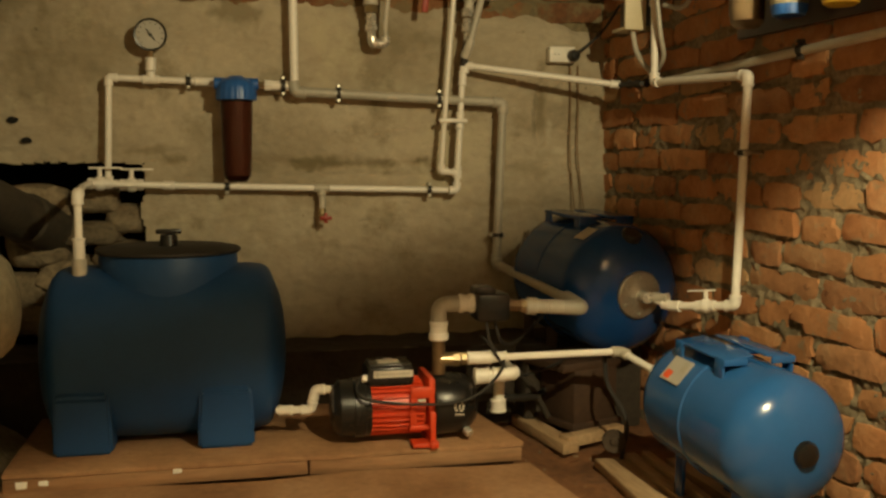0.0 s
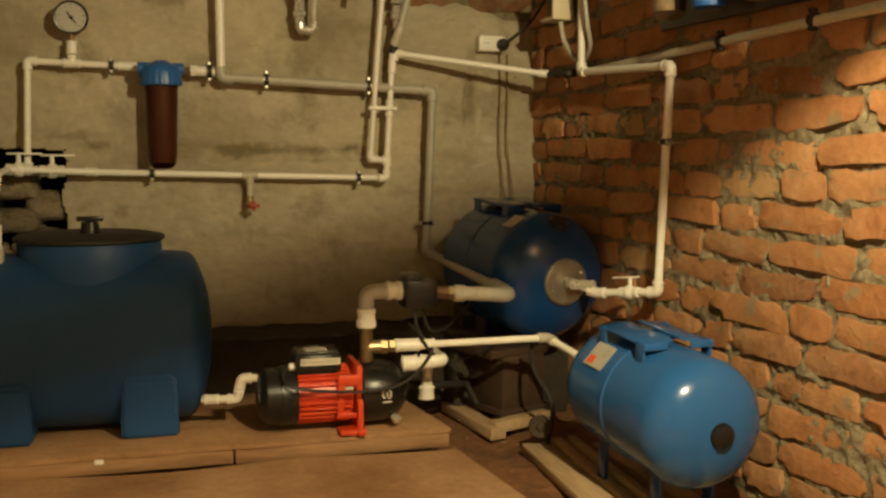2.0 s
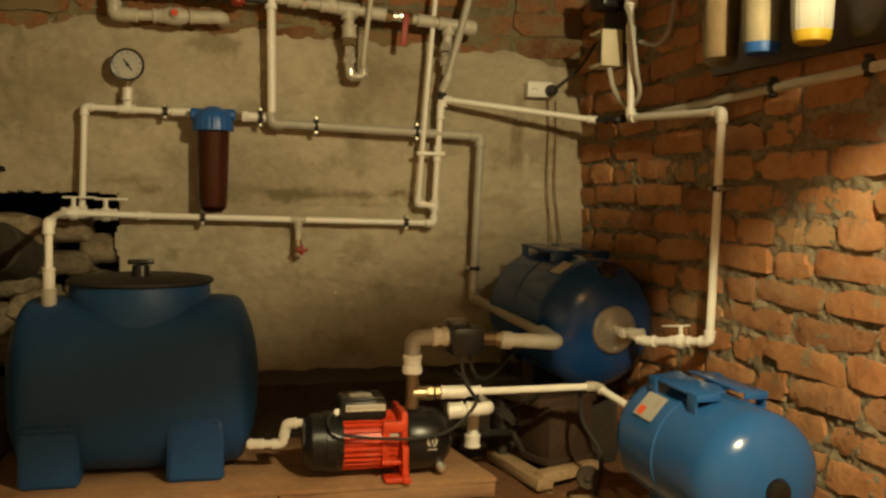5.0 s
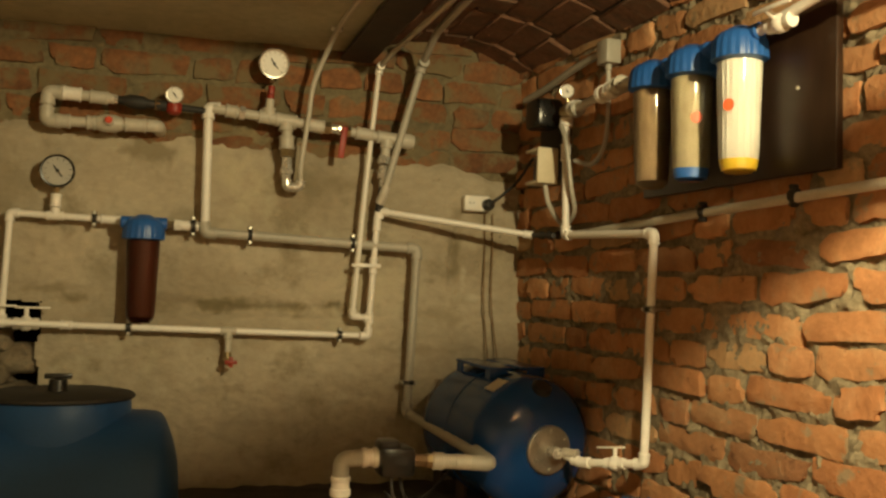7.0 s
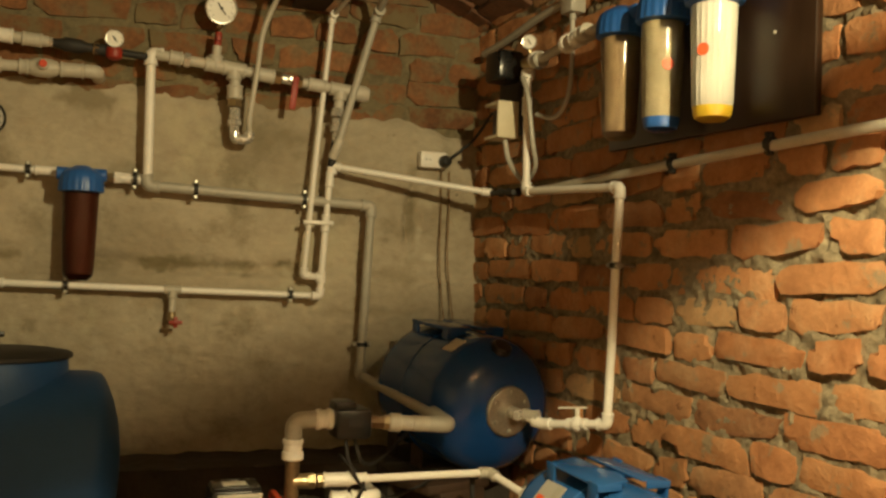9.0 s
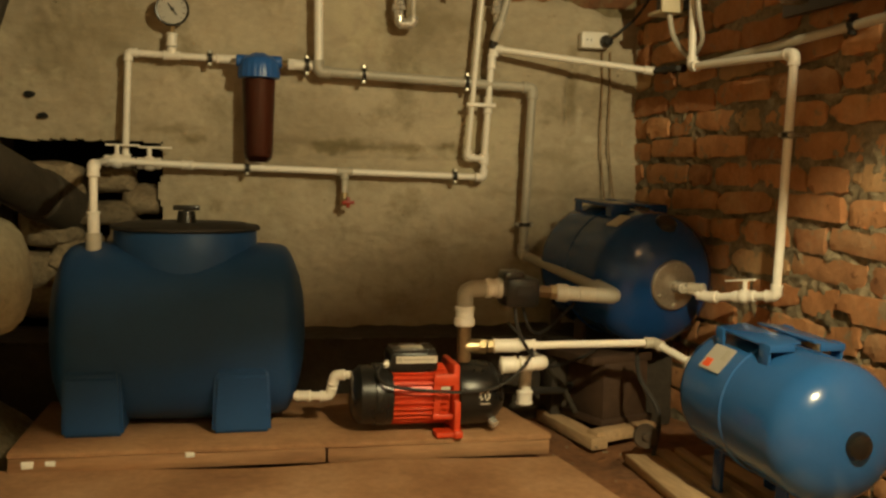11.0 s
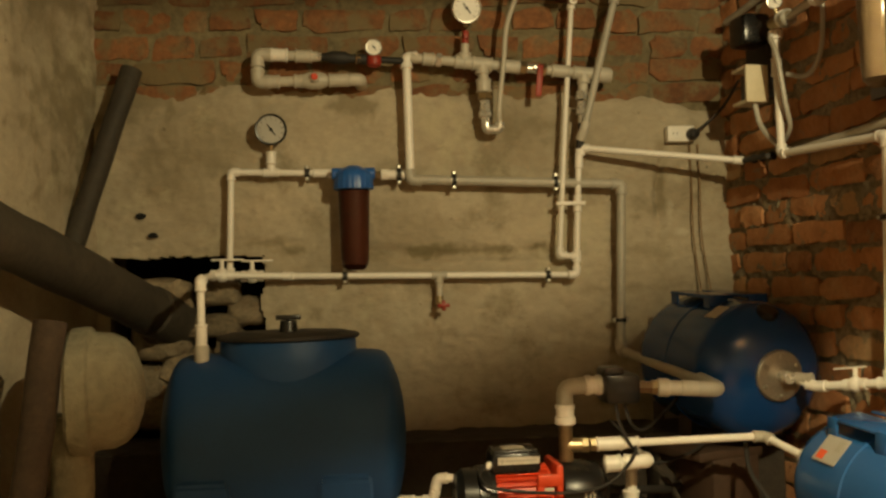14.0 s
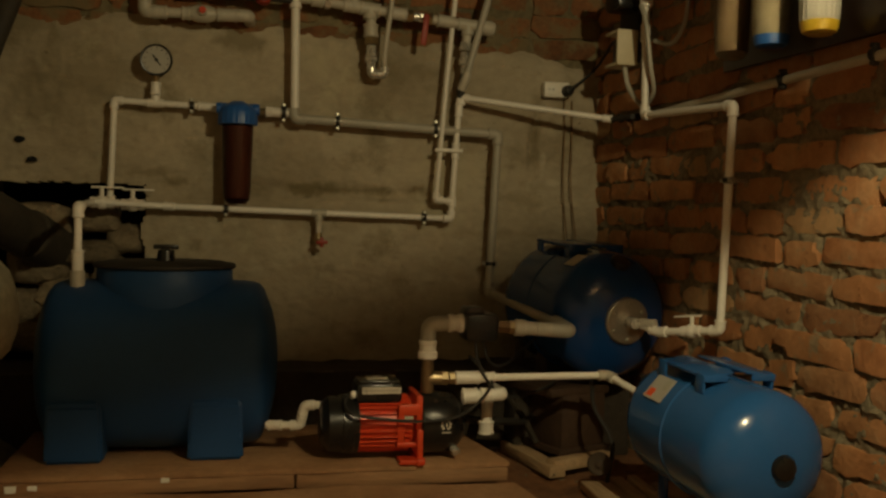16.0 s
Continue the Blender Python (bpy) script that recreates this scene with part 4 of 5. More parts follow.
run = thing("side_wall_pipe", side(0.6, 1.0, 0.04), "long greyish plastic pipe along the brick wall", "pipe")
white([side(0.42, 0.990, 0.05), side(2.3, 1.045, 0.05)], 0.0104, run, "aged_pipe")
clamp(side(1.335, 1.021, 0.05), 0.0104, run, axis=SIDE, wall=-OUT, reach=0.05, metal="rubber")
clamp(side(1.05, 1.011, 0.05), 0.0104, run, axis=SIDE, wall=-OUT, reach=0.05, metal="rubber")

# filter board with three clear housings
board = thing("filter_board", side(1.08, 1.07, 0.01), "dark varnished wooden board fixed to the brick wall", "board")
AX = Matrix((SIDE, OUT, (0, 0, 1))).transposed()
part("panel", rbox(side(1.11, 1.232, 0.030), (0.64, 0.018, 0.335), 0.003, turn=AX), "panel_wood", board)
part("screw", cyl(side(1.33, 1.235, 0.038), side(1.33, 1.235, 0.042), 0.004, 0.001, 10), "chrome", board)
for s, core, foot, st, lab in ((0.925, "thread_brown", None, None, "clear filter housing with a brown wound cartridge"), (1.075, "thread", "blue_cap", OUT * 0.35 + SIDE, "clear filter housing with a tan cartridge and blue foot"), (1.235, "pleat", "yellow", OUT + SIDE * 0.35, "clear filter housing with a white pleated cartridge and yellow foot")):
    p = side(s, 1.372, 0.105)
    housing(tuple(p), lab, 0.06, SIDE, core, 0.036, foot, st)
fp = thing("filter_pipework", side(0.7, 1.34, 0.1), "short white pipe and valve joining the filters", "pipe")
for a, b in ((0.985, 1.015), (1.135, 1.175)):
    coupling(side(a, 1.350, 0.105), side(b, 1.350, 0.105), 0.011, fp, "blue_cap", "joiner")
white([side(0.50, 1.335, 0.075), side(0.70, 1.343, 0.095), side(0.87, 1.350, 0.105)], 0.011, fp, "aged_pipe", bend=0.02)
for a, b, m in ((0.50, 0.525, "steel"), (0.67, 0.69, "white_pipe"), (0.72, 0.75, "white_pipe"), (0.755, 0.79, "aged_pipe")):
    coupling(side(a, 1.335 + 0.04 * (a - 0.5), 0.075 + 0.1 * (a - 0.5)), side(b, 1.335 + 0.04 * (b - 0.5), 0.075 + 0.1 * (b - 0.5)), 0.0165, fp, m)
white([side(1.295, 1.350, 0.105), side(1.50, 1.385, 0.10), side(1.9, 1.395, 0.10)], 0.0106, fp)
ball_valve(side(1.355, 1.350, 0.105), SIDE, OUT + V((0, 0, 0.6)), 0.0122, fp, lever=0.07)
coupling(side(1.48, 1.381, 0.10), side(1.56, 1.386, 0.10), 0.0115, fp)

# pressure switch, its small gauge, relay box
sw = thing("pressure_switch", side(0.3, 1.3, 0.03), "black pressure switch on a brass block by the corner", "switch")
part("body", rbox(side(0.325, 1.350, 0.08), (0.095, 0.08, 0.085), 0.012, turn=AX), "black", sw)
# dark block standing in for the shadow on the wall behind the switch
part("bracket", rbox(side(0.28, 1.29, 0.020), (0.12, 0.04, 0.16), 0.010, turn=AX), "rubber", sw)
part("block", cyl(side(0.435, 1.340, 0.075), side(0.525, 1.340, 0.075), 0.0155, 0.003, 18), "brass", sw)
part("ring", cyl(side(0.485, 1.340, 0.075), side(0.505, 1.340, 0.075), 0.023, 0.003, 22), "white_pipe", sw)
part("nut", cyl(side(0.435, 1.30, 0.065), side(0.435, 1.325, 0.065), 0.0185, 0.002, 18), "white_pipe", sw)
g = thing("pressure_gauge", side(0.47, 1.355, 0.075), "small round gauge with a white dial by the switch", "gauge", "pressure gauges")
gauge(side(0.472, 1.392, 0.085), (-0.45, -0.9, -0.1), 0.020, side(0.468, 1.350, 0.075), g, "chrome")
rb = thing("relay_box", side(0.34, 1.17, 0.03), "cream plastic relay box, open at the side over a dark core", "relay box")
part("case", rbox(side(0.362, 1.196, 0.085), (0.012, 0.066, 0.104), 0.003, turn=AX), "cream", rb)
part("flange_top", rbox(side(0.318, 1.243, 0.085), (0.076, 0.062, 0.010), 0.003, turn=AX), "cream", rb)
part("flange_bottom", rbox(side(0.318, 1.149, 0.085), (0.076, 0.062, 0.010), 0.003, turn=AX), "cream", rb)
part("core", rbox(side(0.315, 1.196, 0.055), (0.060, 0.075, 0.070), 0.004, turn=AX), "black", rb)
jb = thing("junction_box", side(0.60, 1.45, 0.0), "grey square junction box high on the brick wall", "junction box")
part("box", rbox(side(0.60, 1.478, 0.03), (0.055, 0.045, 0.065), 0.004, turn=AX), "grey_pipe", jb)
part("gland", cyl(side(0.60, 1.43, 0.03), side(0.60, 1.447, 0.03), 0.009, 0.001, 12), "grey_pipe", jb)
for k, (lab, pts, r, m) in enumerate((
        ("grey cable from the junction box to the switch", [side(0.60, 1.435, 0.03), side(0.585, 1.30, 0.02), side(0.57, 1.22, 0.025), side(0.52, 1.185, 0.03), side(0.46, 1.20, 0.05)], 0.0065, "grey_pipe"),
        ("grey cable beside the white pipe", [side(0.45, 1.30, 0.09), side(0.475, 1.24, 0.085), side(0.48, 1.12, 0.07), side(0.465, 1.06, 0.05), side(0.42, 1.03, 0.04)], 0.0065, "grey_pipe"),
        ("dark grey cable under the relay box", [side(0.34, 1.145, 0.08), side(0.345, 1.09, 0.07), side(0.37, 1.05, 0.06), side(0.42, 1.01, 0.05)], 0.0075, "grey_pipe"),
        ("grey cable along the top of the brick wall", [side(0.10, 1.44, 0.03), side(0.25, 1.452, 0.03), side(0.42, 1.475, 0.03), side(0.57, 1.485, 0.03)], 0.011, "grey_pipe"))):
    c = thing("cable", pts[0], lab, "cable", "cables")
    part("cord", cord(pts, r), m, c)

# socket with plug and cords
so = thing("wall_socket", (0.99, 2.885, 1.10), "white double wall socket with a black plug", "socket")
SX, SZ = 1.005, 1.106
part("plate", rbox((SX, 2.875, SZ), (0.086, 0.036, 0.050), 0.006), "white_pipe", so)
dx = -0.02
part("socket_well", cyl((SX + dx, 2.8555, SZ), (SX + dx, 2.8585, SZ), 0.017, 0.001, 20), "dial", so)
bm = bmesh.new()
for e in (-0.006, 0.006):
    cyl((SX + dx + e, 2.8540, SZ), (SX + dx + e, 2.8552, SZ), 0.0022, 0.0002, 8, bm)
part("pin_holes", bm, "black", so)
pl = thing("power_plug", (SX + 0.03, 2.84, SZ), "round black power plug with its cord", "plug")
part("plug", lathe(bmesh.new(), (SX + 0.032, 2.857, SZ - 0.004), (0.1, -1, 0), [(0, 0.019), (0.012, 0.019), (0.028, 0.013), (0.03, 0)], 20), "black", pl)
part("cord", cord([(SX + 0.034, 2.83, SZ), (SX + 0.075, 2.83, SZ + 0.03), (SX + 0.12, 2.82, SZ + 0.075), side(0.2, 1.24, 0.05)], 0.0045), "rubber", pl)
for x0, x1, lab in ((1.040, 1.052, "thin dark cable hanging down the wall"), (1.066, 1.082, "thin brown cable hanging down the wall")):
    c = thing("cable", (x0, 2.88, 1.09), lab, "cable", "cables")
    part("cord", cord([(x0, 2.885, SZ - 0.03), (x0 + 0.002, 2.885, 0.95), (x0 + 0.001, 2.882, 0.80), (x1, 2.875, 0.66), (x1 + 0.01, 2.84, 0.52)], 0.0024), "bronze", c)

# ---- big storage tank ----


def storage_tank():
    cx, cy, cz = -0.180, 2.485, 0.300
    half, r = 0.297, 0.208
    t = thing("storage_tank", (cx, cy, 0.085), "dark blue plastic water tank with a black screw lid", "water tank")
    prof = [(-half, 0), (-half + 0.001, 0.04), (-half + 0.006, 0.09), (-half + 0.016, 0.135), (-half + 0.030, 0.172), (-half + 0.038, 0.190), (-half + 0.047, 0.201), (-half + 0.062, 0.207), (-half + 0.09, r + 0.002)]
    prof += [(-0.02, r + 0.006), (0.02, r + 0.006)] + [(-h, q) for h, q in reversed(prof)]
    bm = lathe(bmesh.new(), (cx, cy, cz), (1, 0, 0), prof, 48)
    for v in bm.verts:                                   # squarish section, slightly flattened top
        dy, dz = v.co.y - cy, v.co.z - cz
        q = math.hypot(dy, dz)
        if q > 1e-4:
            k = 1 / ((abs(dy / q) ** 2.6 + abs(dz / q) ** 2.6) ** (1 / 2.6))
            v.co.y, v.co.z = cy + dy * k * 0.97, cz + dz * k
        if dz > 0.165:
            v.co.z = cz + 0.165 + (v.co.z - cz - 0.165) * 0.95
    part("shell", bm, "tank_plastic", t)
    bm = lathe(bmesh.new(), (cx + 0.01, cy, 0.44), (0, 0, 1), [(0, 0.172), (0.035, 0.171), (0.045, 0.170), (0.098, 0.168), (0.102, 0.165), (0.102, 0)], 48)
    part("neck", bm, "tank_plastic", t, "raised round neck")
    bm = lathe(bmesh.new(), (cx + 0.01, cy, 0.540), (0, 0, 1), [(0, 0.173), (0.003, 0.177), (0.009, 0.177), (0.013, 0.172), (0.015, 0.15), (0.018, 0.145), (0.020, 0)], 48)
    lid = part("lid", bm, "rubber", t, "black plastic lid")
    bm = lathe(bmesh.new(), (cx + 0.012, cy - 0.03, 0.556), (0, 0, 1), [(0, 0.024), (0.03, 0.020), (0.032, 0)], 20)
    rbox((cx + 0.012, cy - 0.03, 0.594), (0.062, 0.022, 0.012), 0.003, bm=bm)
    part("vent_knob", bm, "black", lid)
    for x in (-0.360, -0.035):
        bm = bmesh.new()
        vs = []
        for z, w, y0, y1 in ((0.085, 0.066, cy - 0.200, cy + 0.200), (0.145, 0.065, cy - 0.204, cy + 0.204), (0.222, 0.061, cy - 0.212, cy + 0.212), (0.240, 0.055, cy - 0.196, cy + 0.196)):
            vs.append([bm.verts.new(q) for q in ((x - w, y0, z), (x + w, y0, z), (x + w, y1, z), (x - w, y1, z))])
        for a, b in zip(vs, vs[1:]):
            for k in range(4):
                bm.faces.new((a[k], a[(k + 1) % 4], b[(k + 1) % 4], b[k]))
        bm.faces.new(vs[0])
        bm.faces.new(vs[-1])
        bmesh.ops.bevel(bm, geom=bm.edges[:], offset=0.007, segments=2, affect="EDGES")
        part("foot", bm, "tank_plastic", t)
    bm = cyl((-0.372, 2.40, 0.478), (-0.372, 2.40, 0.535), 0.0175, 0.002, 18)
    part("inlet_nut", bm, "aged_pipe", t, "white inlet fitting")
    return t


storage_tank()
out = thing("outlet_pipe", (0.15, 2.3, 0.16), "short white pipe stepping up to the pump inlet", "pipe")
O = [V((0.085, 2.33, 0.158)), V((0.168, 2.31, 0.160)), V((0.178, 2.30, 0.212)), V((0.215, 2.29, 0.214))]
white(O, 0.0095, out)
elbow(O[1], O[0], O[2], 0.0095, out)
elbow(O[2], O[1], O[3], 0.0095, out)
coupling((0.09, 2.33, 0.158), (0.125, 2.32, 0.159), 0.0095, out)

# ---- pump ----


def pump():
    y, z = 2.275, 0.178
    t = thing("water_pump", (0.4, y, 0.085), "red and black electric water pump on the platform", "pump")
    bm = lathe(bmesh.new(), (0.205, y, z), (1, 0, 0), [(0, 0), (0, 0.045), (0.006, 0.06), (0.02, 0.074), (0.095, 0.078), (0.097, 0.072)], 36)
    part("fan_cover", bm, "black", t, "glossy black fan cover")
    # raised black band added where the glossy cover has its reflection
    part("chrome_band", lathe(bmesh.new(), (0.258, y, z), (1, 0, 0), [(0, 0.0775), (0.002, 0.0795), (0.028, 0.0795), (0.03, 0.0775)], 36), "black", t)
    bm = lathe(bmesh.new(), (0.298, y, z), (1, 0, 0), [(0, 0.066), (0.14, 0.066)], 36)
    motor = part("motor", bm, "red", t, "red painted motor")
    for k in range(30):
        a = 2 * math.pi * (k + 0.5) / 30
        c = V((0.366, y + 0.0715 * math.cos(a), z + 0.0715 * math.sin(a)))
        part("fin", rbox(c, (0.132, 0.012, 0.0042), 0.0012, turn=Matrix.Rotation(a, 3, "X"), segs=1), "red", motor)
    bm = rbox((0.452, y, z + 0.005), (0.018, 0.150, 0.165), 0.008)
    rbox((0.452, y - 0.03, z - 0.085), (0.022, 0.16, 0.018), 0.004, bm=bm)
    br = part("bracket", bm, "red", t, "red cast bracket and foot")
    for dy in (-0.068, 0.068):
        part("arm", rbox((0.428, y + dy, z + 0.048), (0.062, 0.016, 0.030), 0.004), "red", br)
        part("arm", rbox((0.424, y + dy, z - 0.046), (0.060, 0.016, 0.014), 0.004), "red", br)
        part("gusset", rbox((0.405, y + dy * 0.99, z), (0.018, 0.014, 0.085), 0.004), "red", br)
    part("foot", rbox((0.430, y - 0.075, z - 0.0865), (0.062, 0.055, 0.012), 0.003), "red", br)
    part("brace", rbox((0.452, y - 0.084, z - 0.045), (0.016, 0.014, 0.085), 0.004), "red", br)
    bm = lathe(bmesh.new(), (0.461, y, z), (1, 0, 0), [(0, 0.083), (0.004, 0.085), (0.075, 0.082), (0.095, 0.074), (0.115, 0.050), (0.118, 0)], 40)
    head = part("pump_head", bm, "black", t, "black cast pump head")
    part("drain_plug", cyl((0.545, y - 0.05, z - 0.062), (0.553, y - 0.066, z - 0.072), 0.011, 0.002, 16), "chrome", head, "chrome drain plug")
    bm = bmesh.new()
    for k in range(9):
        a = radians(-60 + 36 * k)
        q = V((0.520 + 0.011 * math.cos(a), 0, z + 0.008 + 0.012 * math.sin(a)))
        yy = y - math.sqrt(max(0, 0.0838 ** 2 - (q.z - z) ** 2)) - 0.0006
        rbox((q.x, yy, q.z), (0.0055, 0.0012, 0.0055), 0, bm=bm)
    rbox((0.521, y - 0.0848, z + 0.008), (0.003, 0.0012, 0.012), 0, bm=bm)
    rbox((0.521, y - 0.0838, z - 0.013), (0.024, 0.0012, 0.003), 0, bm=bm)
    part("emblem", bm, "paper", head, "pale round emblem")
    bm = rbox((0.352, y, z + 0.090), (0.118, 0.105, 0.052), 0.010)
    rbox((0.352, y, z + 0.118), (0.108, 0.095, 0.010), 0.004, bm=bm)
    rbox((0.352, y, z + 0.070), (0.10, 0.08, 0.02), 0.004, bm=bm)
    box = part("terminal_box", bm, "black", t, "black terminal box")
    part("label", rbox((0.357, y - 0.0535, z + 0.098), (0.100, 0.0015, 0.018), 0), "paper", box, "white printed label")
    bm = bmesh.new()
    rbox((0.362, y - 0.0546, z + 0.098), (0.075, 0.0008, 0.005), 0, bm=bm)
    cyl((0.316, y - 0.0542, z + 0.098), (0.316, y - 0.055, z + 0.098), 0.006, 0, 14, bm)
    part("print_bar", bm, "grey_pipe", box)
    part("top_label", rbox((0.350, y - 0.008, z + 0.1238), (0.055, 0.045, 0.001), 0), "paper", box, "silver rating label")
    part("gland", cyl((0.294, y - 0.03, z + 0.086), (0.278, y - 0.035, z + 0.082), 0.010, 0.002, 14), "white_pipe", box)
    part("nameplate", rbox((0.425, y - 0.0755, z + 0.028), (0.022, 0.002, 0.007), 0), "paper", t)
    # cords
    part("cord", cord([(0.28, y - 0.035, z + 0.09), (0.262, y - 0.06, z + 0.065), (0.28, y - 0.095, z + 0.045), (0.36, y - 0.10, z + 0.03), (0.46, y - 0.098, z + 0.022), (0.54, y - 0.095, z + 0.03), (0.60, y - 0.085, z + 0.065), (0.645, y - 0.05, z + 0.11), (0.64, y + 0.0, z + 0.135), (0.60, y + 0.02, z + 0.18)], 0.0042), "rubber", t, "black power cord")
    return t


pump().scale = (0.96, 0.94, 0.91)

st = thing("pump_outlet", (0.475, 2.255, 0.25), "stack of white and brass fittings rising from the pump", "pipe fitting")
X0, YP = 0.478, 2.262
part("nipple", cyl((X0, YP, 0.245), (X0, YP, 0.335), 0.0165, 0.002, 20), "bronze", st, "dark bronze nipple")
part("union", lathe(bmesh.new(), (X0, YP, 0.330), (0, 0, 1), [(0, 0.021), (0.003, 0.0245), (0.018, 0.0245), (0.02, 0.021), (0.036, 0.021), (0.038, 0.0235), (0.046, 0.0235), (0.048, 0.018)], 24), "white_pipe", st)
part("bend", tube([(X0, YP, 0.37), (X0, YP, 0.418), (0.535, YP, 0.42)], 0.0195, 0.03, 20), "grey_pipe", st, "grey plastic bend")
part("union", lathe(bmesh.new(), (0.527, YP, 0.420), (1, 0, 0), [(0, 0.020), (0.003, 0.0235), (0.012, 0.0235), (0.014, 0.0205), (0.026, 0.0205), (0.028, 0.024), (0.040, 0.024), (0.042, 0.018)], 24), "white_pipe", st)
ctl = thing("pump_controller", (0.61, YP, 0.37), "black automatic pump controller on the pipe", "controller")
bm = rbox((0.608, YP, 0.412), (0.085, 0.09, 0.07), 0.012)
rbox((0.590, YP, 0.448), (0.052, 0.07, 0.03), 0.010, bm=bm)
part("case", bm, "black", ctl)
part("window", rbox((0.61, YP - 0.0462, 0.418), (0.035, 0.002, 0.022), 0.0), "rubber", ctl)
part("cord", cord([(0.595, YP - 0.02, 0.375), (0.60, YP - 0.03, 0.33), (0.63, YP - 0.02, 0.275), (0.70, YP + 0.05, 0.22), (0.82, YP + 0.1, 0.235), (0.9, YP + 0.2, 0.25)], 0.0042), "rubber", ctl)
part("cord", cord([(0.62, YP, 0.375), (0.64, YP, 0.32), (0.72, YP + 0.12, 0.30), (0.86, YP + 0.28, 0.36), (0.93, YP + 0.40, 0.42)], 0.0042), "rubber", ctl)
un = thing("controller_outlet", (0.75, YP, 0.38), "brass union and grey elbow after the controller", "pipe fitting")
cx = 0.65
for a, b, r, m in ((0.65, 0.688, 0.0155, "bronze"), (0.688, 0.702, 0.0185, "brass"), (0.702, 0.730, 0.0215, "aged_pipe"), (0.730, 0.758, 0.0175, "aged_pipe"), (0.758, 0.835, 0.0185, "aged_pipe")):
    za, zb = 0.412 - (a - 0.65) * 0.06, 0.412 - (b - 0.65) * 0.06
    if m in ("brass", "bronze"):
        nut((a, YP, za), (b, YP - 0.002, zb), r, un, m)
    else:
        part("sleeve", cyl((a, YP, za), (b, YP - 0.004, zb), r, 0.002, 18), m, un)
part("bend", tube([(0.80, YP - 0.004, 0.403), (0.850, YP - 0.012, 0.400), (0.845, 2.36, 0.412)], 0.0188, 0.03, 18), "grey_pipe", un)

# feed to the small tank
fd = thing("small_tank_feed", (0.6, 2.25, 0.28), "white plastic pipe from the pump to the small tank", "pipe")
F = [V((0.555, 2.25, 0.283)), V((0.948, 2.235, 0.288)), V((1.000, 2.08, 0.250))]
part("tee_body", cyl((0.478, YP, 0.282), (0.515, YP - 0.004, 0.282), 0.017, 0.002, 16), "brass", fd, "brass tee")
nut((0.513, YP - 0.004, 0.282), (0.530, YP - 0.005, 0.282), 0.0185, fd, "brass")
nut((0.533, YP - 0.005, 0.282), (0.548, YP - 0.006, 0.283), 0.016, fd, "brass")
coupling((0.548, 2.256, 0.283), (0.610, 2.25, 0.284), 0.0125, fd)
coupling((0.610, 2.25, 0.284), (0.65, 2.248, 0.285), 0.0098, fd)
white(F, 0.0092, fd, bend=0.02)
elbow(F[1], F[0], F[2], 0.010, fd, "aged_pipe")
coupling(F[2] + (F[1] - F[2]) * 0.25, F[2] + (F[2] - F[1]) * 0.35, 0.015, fd, "aged_pipe")
sc = thing("suction_pipe", (0.6, 2.27, 0.15), "white plastic suction pipe ahead of the pump", "pipe")
Z0 = [V((0.570, 2.275, 0.232)), V((0.672, 2.262, 0.238)), V((0.70, 2.42, 0.225))]
white(Z0, 0.0135, sc, bend=0.02)
coupling((0.572, 2.275, 0.232), (0.612, 2.27, 0.234), 0.0155, sc)
coupling((0.618, 2.269, 0.235), (0.65, 2.265, 0.237), 0.0142, sc)
elbow(Z0[1], Z0[0], Z0[2], 0.013, sc)
white([(0.662, 2.36, 0.20), (0.660, 2.36, 0.135)], 0.0145, sc)
coupling((0.660, 2.36, 0.15), (0.660, 2.36, 0.115), 0.015, sc)
dk = thing("drain_hose", (0.75, 2.35, 0.12), "thick black hose lying behind the pump", "hose")
part("hose", cord([(0.57, 2.33, 0.17), (0.62, 2.38, 0.15), (0.72, 2.42, 0.135), (0.82, 2.5, 0.12), (0.90, 2.62, 0.14)], 0.010, 12), "rubber", dk)
dk = thing("drain_hose", (0.75, 2.45, 0.16), "grey-brown hose leaning behind the pump", "hose")
part("hose", cord([(0.70, 2.42, 0.225), (0.74, 2.46, 0.20), (0.80, 2.48, 0.13), (0.84, 2.48, 0.06)], 0.008, 12), "rust", dk)

# ---- pressure tanks ----


def pressure_tank(front, back, r, material, label, loops):
    """A lying steel vessel: shell with domed ends, girth seam, feet, flange."""
    front, back = V(front), V(back)
    ax = (back - front).normalized()
    L = (back - front).length
    up = (V((0, 0, 1)) - ax * ax.z).normalized()
    sd = ax.cross(up).normalized()
    t = thing("pressure_tank", (*((front + back) / 2).xy, front.z - r), label, "pressure tank", "pressure tanks")
    dome = r * 0.62
    prof = [(0, 0)]
    for k in range(1, 13):
        a = math.pi / 2 * k / 12
        prof.append((dome * (1 - math.cos(a)), r * math.sin(a) ** 0.88))
    mid = L * 0.52
    body = prof + [(mid - 0.008, r), (mid - 0.005, r + 0.0025), (mid + 0.005, r + 0.0025), (mid + 0.008, r)] + [(L - h, q) for h, q in reversed(prof)]
    part("shell", lathe(bmesh.new(), front, ax, body, 56), material, t)
    return t, front, ax, up, sd, L


